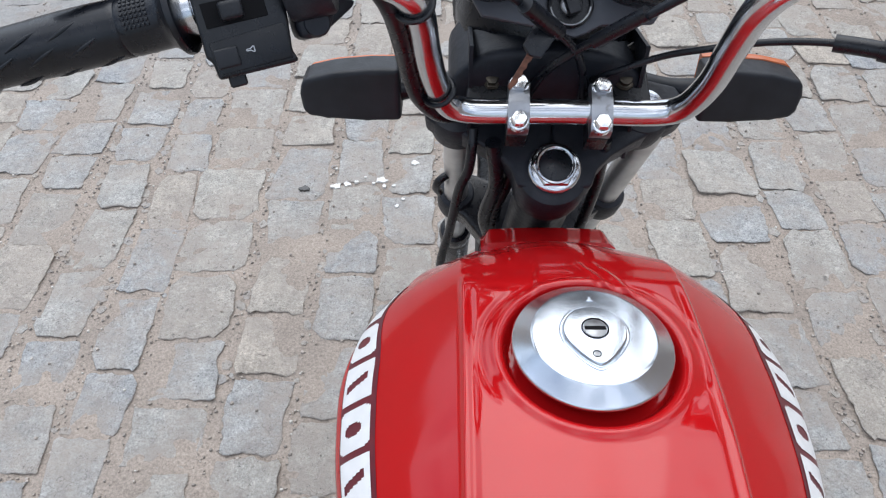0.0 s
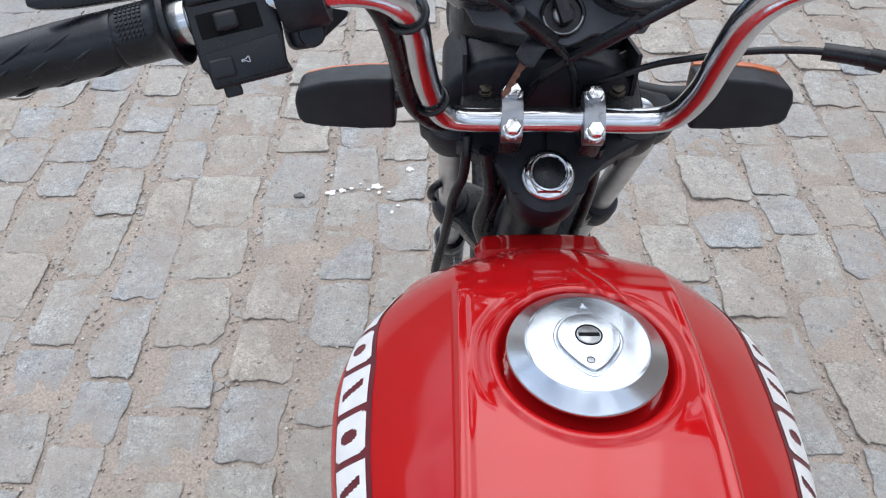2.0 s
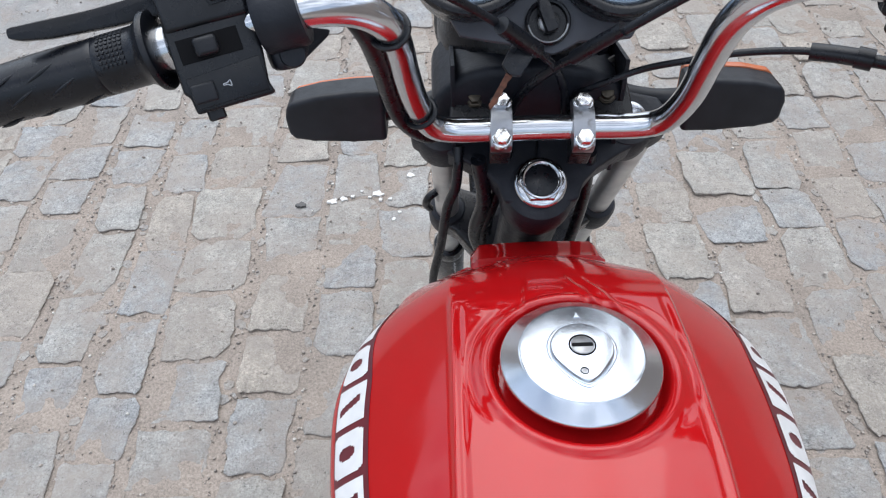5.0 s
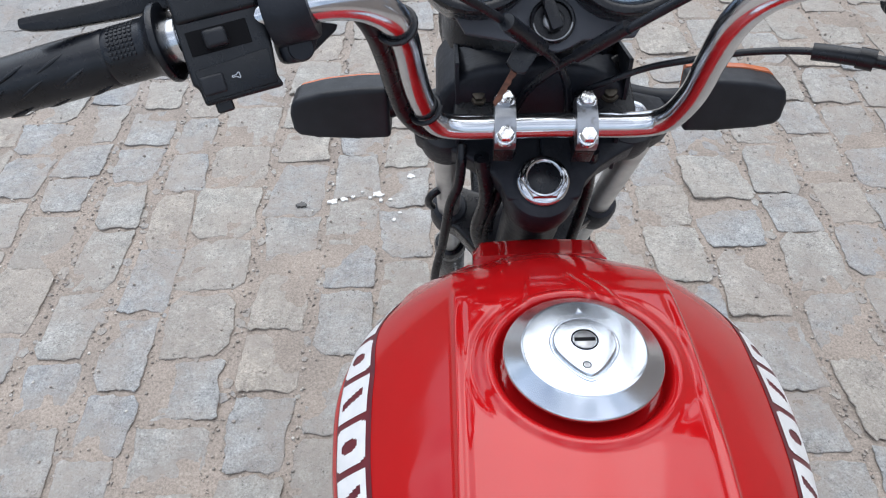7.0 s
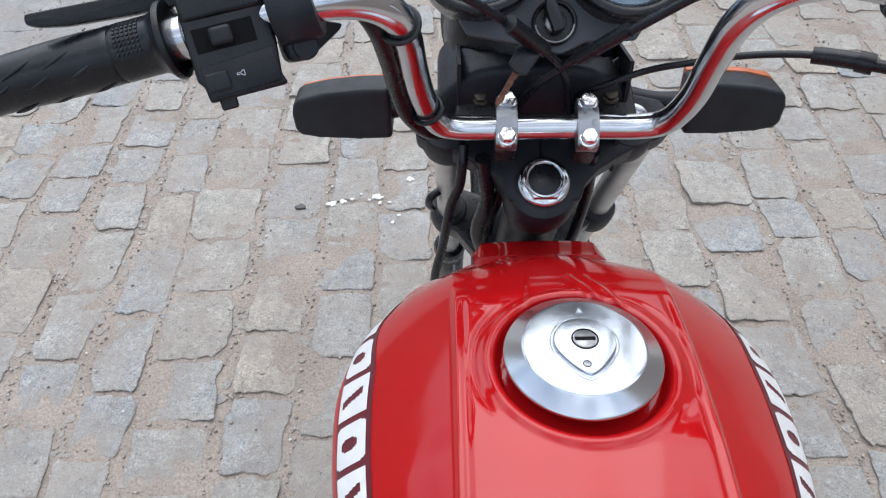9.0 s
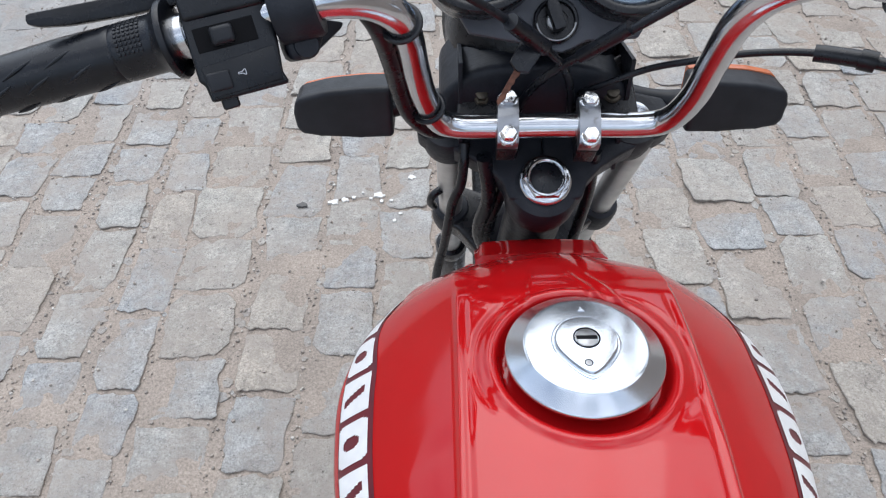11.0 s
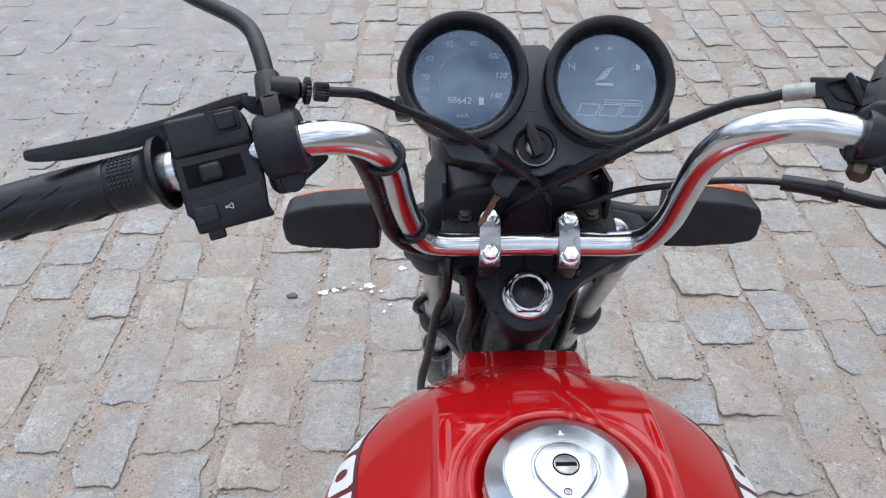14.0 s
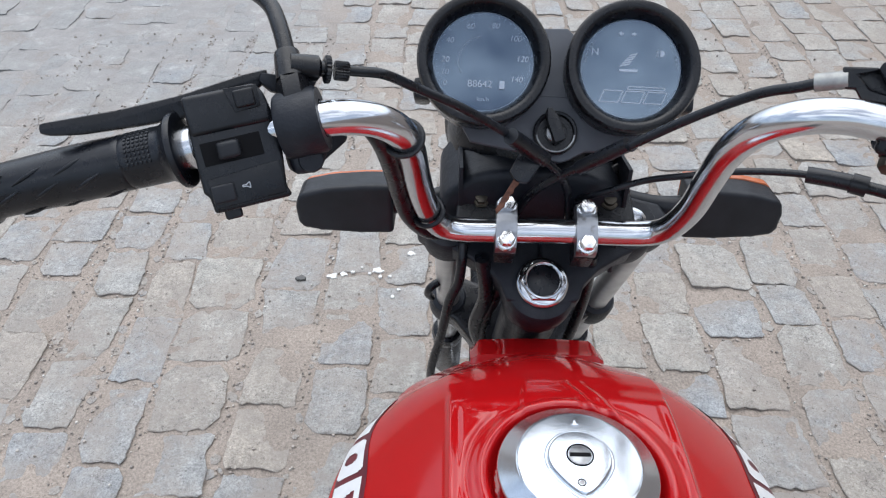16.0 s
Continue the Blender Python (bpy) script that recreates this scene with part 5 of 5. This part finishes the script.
    l.new(wob.outputs["Color"], warp.inputs[2])
    l.new(warp.outputs["Color"], vo.inputs["Vector"])
    crack = mix("MULTIPLY", 1.0, ramp(vo.outputs["Distance"], 0.003, 0.010, (0.6, 0.6, 0.6, 1), (0, 0, 0, 1)), ramp(noise_tex(8, 4), 0.52, 0.60, (0, 0, 0, 1), (1, 1, 1, 1)))
    col = mix("MIX", crack, col, (0.12, 0.11, 0.10, 1))
    l.new(col, b.inputs["Base Color"])
    bp = n.new("ShaderNodeBump")
    bp.inputs["Strength"].default_value, bp.inputs["Distance"].default_value = 0.85, 0.008
    l.new(noise_tex(34, 12, 0.72), bp.inputs["Height"])
    rough = n.new("ShaderNodeBump")
    rough.inputs["Strength"].default_value, rough.inputs["Distance"].default_value = 1.0, 0.0036
    l.new(noise_tex(120, 9, 0.75), rough.inputs["Height"])
    l.new(bp.outputs["Normal"], rough.inputs["Normal"])
    l.new(rough.outputs["Normal"], b.inputs["Normal"])
    cement(m)
    return m


PLASTER = material("white_plaster", (0.78, 0.77, 0.75), 0.9, second=(0.66, 0.65, 0.63), scale=160, bump=0.5, bump_scale=500)
DARK_STAIN = material("dried_oil", (0.07, 0.07, 0.07), 0.6, second=(0.11, 0.105, 0.10), scale=150)
GRAVEL = material("mixed_grit", (0.58, 0.54, 0.49), 0.9, second=(0.34, 0.29, 0.24), scale=9, low=0.45, high=0.6)
g_n, g_l = GRAVEL.node_tree.nodes, GRAVEL.node_tree.links
g_tone = g_n.new("ShaderNodeValToRGB")
g_tone.color_ramp.elements[0].color, g_tone.color_ramp.elements[1].color = (0.23, 0.205, 0.185, 1), (0.62, 0.60, 0.56, 1)
for pos, col in ((0.30, (0.28, 0.25, 0.225, 1)), (0.60, (0.36, 0.315, 0.275, 1)), (0.86, (0.44, 0.39, 0.35, 1))):
    g_tone.color_ramp.elements.new(pos).color = col
g_l.new(g_n.new("ShaderNodeNewGeometry").outputs["Random Per Island"], g_tone.inputs["Fac"])
g_l.new(g_tone.outputs["Color"], g_n["Principled BSDF"].inputs["Base Color"])
SAND = sand_material()
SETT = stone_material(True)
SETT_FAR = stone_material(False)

bm = B()
reach = 400.0
xs = [-reach, -60, -12, -6, -4, -3, -2.3] + [-1.8 + 0.0125 * i for i in range(289)] + [2.3, 3, 4, 6, 12, 60, reach]
ys = [-reach, -60, -12, -6, -3, -1.5, -0.6, 0, 0.25] + [0.5 + 0.0125 * i for i in range(190)] + [3.3, 4, 5, 7, 10, 16, 60, reach]


def swell(x, y):
    """The uneven bed of the street, the same under the stones and the sand."""
    return 0.004 * noise.noise((x * 2.1, y * 2.1, 3))


def sand_height(x, y):
    if not (-1.81 < x < 1.83 and 0.49 < y < 2.9):
        return 0.0
    return swell(x, y) - 0.0004 + 0.0030 * noise.noise((x * 11, y * 11, 8)) + 0.0026 * noise.noise((x * 34, y * 34, 5))


grid = [[bm.verts.new((x, y, sand_height(x, y))) for x in xs] for y in ys]
for a, b in zip(grid, grid[1:]):
    for i in range(len(xs) - 1):
        bm.faces.new((a[i], a[i + 1], b[i + 1], b[i]))
ground = part("ground", bm, SAND, None)
tagged(ground, "street paved with grey granite setts in sandy joints", "ground", kind="structure")

rng = random.Random(11)


def sett(verts, faces, x0, x1, y0, y1, rise, fine=True):
    """One worn stone: a ragged four-sided outline, chipped shoulders, a split, slightly tilted top."""
    cx, cy = (x0 + x1) / 2, (y0 + y1) / 2
    hx, hy = (x1 - x0) / 2, (y1 - y0) / 2
    seed = rng.uniform(0, 900)
    skew, wedge = rng.uniform(-0.10, 0.10), rng.uniform(-0.09, 0.09)
    cut = [rng.uniform(0.0, 0.05) if rng.random() < 0.7 else rng.uniform(0.07, 0.20) for _ in range(4)]
    outline = []
    sides = ((-1, -1, 1, 0), (1, -1, 0, 1), (1, 1, -1, 0), (-1, 1, 0, -1))
    for k, (px, py, dx, dy) in enumerate(sides):
        c, e = cut[k], 1.0 - cut[(k + 1) % 4]
        bow = rng.uniform(-0.04, 0.06)
        many = 13 if fine else 3
        for i in range(many):
            t = c + (e - c) * i / (many - 1)
            u = -1 + 2 * t
            b = 1 + bow * (1 - u * u) + 0.11 * noise.noise((u * 1.6 + seed, k * 7.1, 0)) + 0.065 * noise.noise((u * 6 + seed, k * 3.7, 4)) + 0.035 * noise.noise((u * 15 + seed, k * 5.3, 9))
            x, y = (u * dx if dx else px * b), (u * dy if dy else py * b)
            outline.append((x * hx * (1 + wedge * y) + skew * y * hy, y * hy))
    n = len(outline)
    tx, ty = rng.uniform(-0.055, 0.055), rng.uniform(-0.045, 0.045)
    first = len(verts)
    bed = swell(cx, cy)
    for k, h in ((0.955, -0.02), (0.968, rise - 0.0045), (1.0, rise - 0.0018), (0.975, rise - 0.0003), (0.87, rise), (0.55, rise)) if fine else ((0.985, -0.02), (1.0, rise - 0.0025), (0.96, rise)):
        for i, (x, y) in enumerate(outline):
            chip = k - (0.05 * max(0.0, noise.noise((x * 45 + seed, y * 45, 2)) - 0.15) if k in (0.975, 0.87) else 0)
            z = h
            if h > -0.01:
                z += bed + tx * x + ty * y + 0.0024 * noise.noise((x * k * 30 + seed, y * k * 30, 1))
            verts.append((cx + x * chip, cy + y * chip, z))
    rings = 6 if fine else 3
    top = len(verts)
    verts.append((cx, cy, rise + bed + rng.uniform(-0.001, 0.0015)))
    for r in range(rings - 1):
        for i in range(n):
            j = (i + 1) % n
            faces.append((first + n * r + i, first + n * r + j, first + n * (r + 1) + j, first + n * (r + 1) + i))
    for i in range(n):
        faces.append((first + (rings - 1) * n + i, first + (rings - 1) * n + (i + 1) % n, top))


# columns of the paving: middle, width of the stones, cross joints from near to far
COLUMNS = [
    (-1.225, 0.125, (1.42, 1.61)),
    (-1.070, 0.120, (0.97, 1.17, 1.365, 1.51, 1.655)),
    (-0.905, 0.112, (0.73, 0.885, 1.095, 1.30, 1.48, 1.635)),
    (-0.752, 0.098, (0.80, 1.015, 1.23, 1.44, 1.595)),
    (-0.600, 0.142, (0.73, 0.89, 1.085, 1.26, 1.45, 1.635)),
    (-0.420, 0.122, (0.79, 0.96, 1.14, 1.33, 1.545)),
    (-0.260, 0.116, (0.885, 1.075, 1.23, 1.395, 1.575)),
    (-0.118, 0.115, (1.00, 1.17, 1.355, 1.515)),
    (0.030, 0.12, (1.1,)),
    (0.165, 0.11, (1.0,)),
    (0.298, 0.11, (1.05,)),
    (0.425, 0.100, (1.08, 1.255)),
    (0.572, 0.118, (0.94, 1.07, 1.26, 1.415)),
    (0.730, 0.142, (0.77, 0.965, 1.18, 1.355, 1.535)),
    (0.895, 0.112, (0.85, 1.035, 1.23, 1.375, 1.58)),
    (1.050, 0.110, (1.08, 1.255, 1.42, 1.615, 1.775)),
    (1.195, 0.125, (1.38, 1.555, 1.755)),
]


def paving():
    """All stones, column by column, the paving going on alike on every side."""
    cols = list(COLUMNS)
    x = COLUMNS[-1][0]
    while x < 3.8:
        x += rng.uniform(0.145, 0.165)
        cols.append((x, rng.uniform(0.105, 0.135), (1.2 + rng.uniform(0, 0.15),)))
    x = COLUMNS[0][0]
    while x > -5.6:
        x -= rng.uniform(0.145, 0.165)
        cols.append((x, rng.uniform(0.105, 0.135), (1.2 + rng.uniform(0, 0.15),)))
    for mid, width, joints in cols:
        ys = list(joints)
        while ys[-1] < 9.5:
            ys.append(ys[-1] + rng.uniform(0.145, 0.205))
        while ys[0] > -2.2:
            ys.insert(0, ys[0] - rng.uniform(0.145, 0.205))
        for y0, y1 in zip(ys, ys[1:]):
            w = width / 2 + rng.uniform(0.001, 0.013)
            m = mid + rng.uniform(-0.005, 0.005)
            yield m - w, m + w, y0 + rng.uniform(0.002, 0.011), y1 - rng.uniform(0.002, 0.011)


stones = list(paving())
stones.sort(key=lambda s: math.hypot((s[0] + s[1]) / 2 - 0.05, ((s[2] + s[3]) / 2 - 1.45) * 0.9))
far_v, far_f = [], []
for i, s in enumerate(stones):
    rise = rng.uniform(0.0006, 0.0062)
    if s[1] < -0.45 and s[2] > 2.0:
        rise -= 0.0035 * min(1.0, (s[2] - 2.0) / 0.4) * min(1.0, (-0.45 - s[1]) / 0.4)
    if i < 300:
        v, f = [], []
        sett(v, f, *s, rise)
        me = bpy.data.meshes.new("paving_stone")
        me.from_pydata(v, [], f)
        me.materials.append(SETT)
        me.polygons.foreach_set("use_smooth", [True] * len(f))
        me.set_sharp_from_angle(angle=radians(24))
        ob = new("paving_stone", me)
        ob.parent = ground
    else:
        sett(far_v, far_f, *s, rise, i < 900)
me = bpy.data.meshes.new("far_paving")
me.from_pydata(far_v, [], far_f)
me.materials.append(SETT_FAR)
me.polygons.foreach_set("use_smooth", [True] * len(far_f))
me.set_sharp_from_angle(angle=radians(24))
far = new("far_paving", me)
far.parent = ground
tagged(far, "grey granite setts further up the street", kind="stuff")

# ---- plain unseen walls, added so the tank's flanks reflect something dark ----
STUCCO = material("old_stucco", (0.36, 0.30, 0.26), 0.9, second=(0.29, 0.245, 0.21), scale=1.3, detail=10, bump=0.4, bump_scale=40)
for name, x, high in (("wall_east", 4.15, 3.2), ("wall_west", -6.05, 1.9)):
    bm = B()
    block(bm, Matrix.Translation((x, 2.0, high / 2 - 0.1)), (0.3, 44.0, high + 0.2), 0.02, 1)
    tagged(part(name, bm, STUCCO, None), "unseen plain brown stucco wall added to darken the tank's reflections", "wall", kind="structure")

# ---- litter on the paving ----
def blotch(cx, cy, r, z, n=18, stretch=1.0):
    """A ragged flat patch a millimetre thick."""
    bm = B()
    pts = []
    for i in range(n):
        a = math.tau * i / n
        k = r * rng.uniform(0.55, 1.15)
        pts.append((cx + k * stretch * math.cos(a), cy + k * math.sin(a)))
    prism(bm, Matrix.Identity(4), pts, z - 0.006, z)
    return bm


splash = thing("plaster_splash", -0.27, 1.38, 0.012, "white plaster splashes dried on the setts", "plaster splash")
for x, y, r, s in ((-0.318, 1.383, 0.014, 1.3), (-0.290, 1.392, 0.010, 1.6), (-0.265, 1.400, 0.006, 1.2), (-0.198, 1.408, 0.013, 1.5), (-0.188, 1.385, 0.007, 1.0), (-0.218, 1.395, 0.005, 1.4), (-0.108, 1.478, 0.011, 1.3), (-0.150, 1.310, 0.006, 1.3), (-0.135, 1.335, 0.005, 1.6), (-0.162, 1.386, 0.005, 1.5), (-0.242, 1.418, 0.004, 1.2)):
    part("splash", blotch(x, y, r * 0.85, 0.0062 + rng.uniform(0, 0.001), 18, s), PLASTER, splash, "", False)
spot = part("oil_spot", blotch(-0.404, 1.373, 0.0105, 0.0088, 20, 1.5), DARK_STAIN, None, "", False)
tagged(spot, "dark round spot of dried oil on a sett", "stain")

peb_v, peb_f = [], []
near_by = {}
for c in stones[:700]:
    for gx0 in range(int((c[0] - 0.02) // 0.25), int((c[1] + 0.02) // 0.25) + 1):
        for gy0 in range(int((c[2] - 0.02) // 0.25), int((c[3] + 0.02) // 0.25) + 1):
            near_by.setdefault((gx0, gy0), []).append(c)
for i in range(60000):
    x, y, r = rng.uniform(-1.6, 1.7), rng.uniform(0.5, 2.8), 0.0009 + 0.0044 * rng.random() ** 4
    near = min((abs(x - (c[0] + c[1]) / 2) - (c[1] - c[0]) / 2 for c in near_by.get((int(x // 0.25), int(y // 0.25)), ()) if c[2] - 0.004 < y < c[3] + 0.004), default=9)
    if near < 0.0 and i % 40:
        continue
    base = len(peb_v)
    z0 = sand_height(x, y) + 0.001 if near >= 0.0 else 0.0055
    ring = [(x + r * rng.uniform(0.7, 1.2) * math.cos(math.tau * k / 5 + i), y + r * rng.uniform(0.7, 1.2) * math.sin(math.tau * k / 5 + i)) for k in range(5)]
    peb_v += [(a, b, z0 - 0.002) for a, b in ring] + [(x + (a - x) * 0.7, y + (b - y) * 0.7, z0 + r * 0.9) for a, b in ring]
    for k in range(5):
        j = (k + 1) % 5
        peb_f.append((base + k, base + j, base + 5 + j, base + 5 + k))
    peb_f.append(tuple(base + 5 + k for k in range(5)))
me = bpy.data.meshes.new("gravel")
me.from_pydata(peb_v, [], peb_f)
me.materials.append(GRAVEL)
gravel = new("gravel", me)
gravel.parent = ground
tagged(gravel, "pale grit and gravel lying in the joints", kind="stuff")

# flat chips of stone trodden into the wider joints
chip_v, chip_f = [], []
made = 0
for i in range(9000):
    x, y, r = rng.uniform(-1.5, 1.6), rng.uniform(0.55, 2.4), rng.uniform(0.006, 0.017)
    cells = [c for dx in (-1, 0, 1) for dy in (-1, 0, 1) for c in near_by.get((int(x // 0.25) + dx, int(y // 0.25) + dy), ())]
    if any(c[0] - r * 0.55 < x < c[1] + r * 0.55 and c[2] - r * 0.55 < y < c[3] + r * 0.55 for c in cells):
        continue
    base, n, turn = len(chip_v), rng.randint(5, 7), rng.uniform(0, 3)
    z0, long = sand_height(x, y) + rng.uniform(0.0004, 0.0020), rng.uniform(0.9, 1.6)
    ring = []
    for k in range(n):
        a = math.tau * k / n + rng.uniform(-0.2, 0.2)
        px, py = r * rng.uniform(0.75, 1.1) * math.cos(a), r * long * rng.uniform(0.75, 1.1) * math.sin(a)
        ring.append((x + px * math.cos(turn * 0.3) - py * math.sin(turn * 0.3), y + px * math.sin(turn * 0.3) + py * math.cos(turn * 0.3)))
    lean = rng.uniform(-0.12, 0.12), rng.uniform(-0.12, 0.12)
    chip_v += [(a, b, z0 - 0.010) for a, b in ring] + [(x + (a - x) * 0.94, y + (b - y) * 0.94, z0 + lean[0] * (a - x) + lean[1] * (b - y)) for a, b in ring]
    for k in range(n):
        j = (k + 1) % n
        chip_f.append((base + k, base + j, base + n + j, base + n + k))
    chip_f.append(tuple(base + n + k for k in range(n)))
    made += 1
    if made > 260:
        break
me = bpy.data.meshes.new("stone_chips")
me.from_pydata(chip_v, [], chip_f)
me.materials.append(SETT_FAR)
chips = new("stone_chips", me)
chips.parent = ground
tagged(chips, "small flat chips of stone trodden into the joints", kind="stuff")
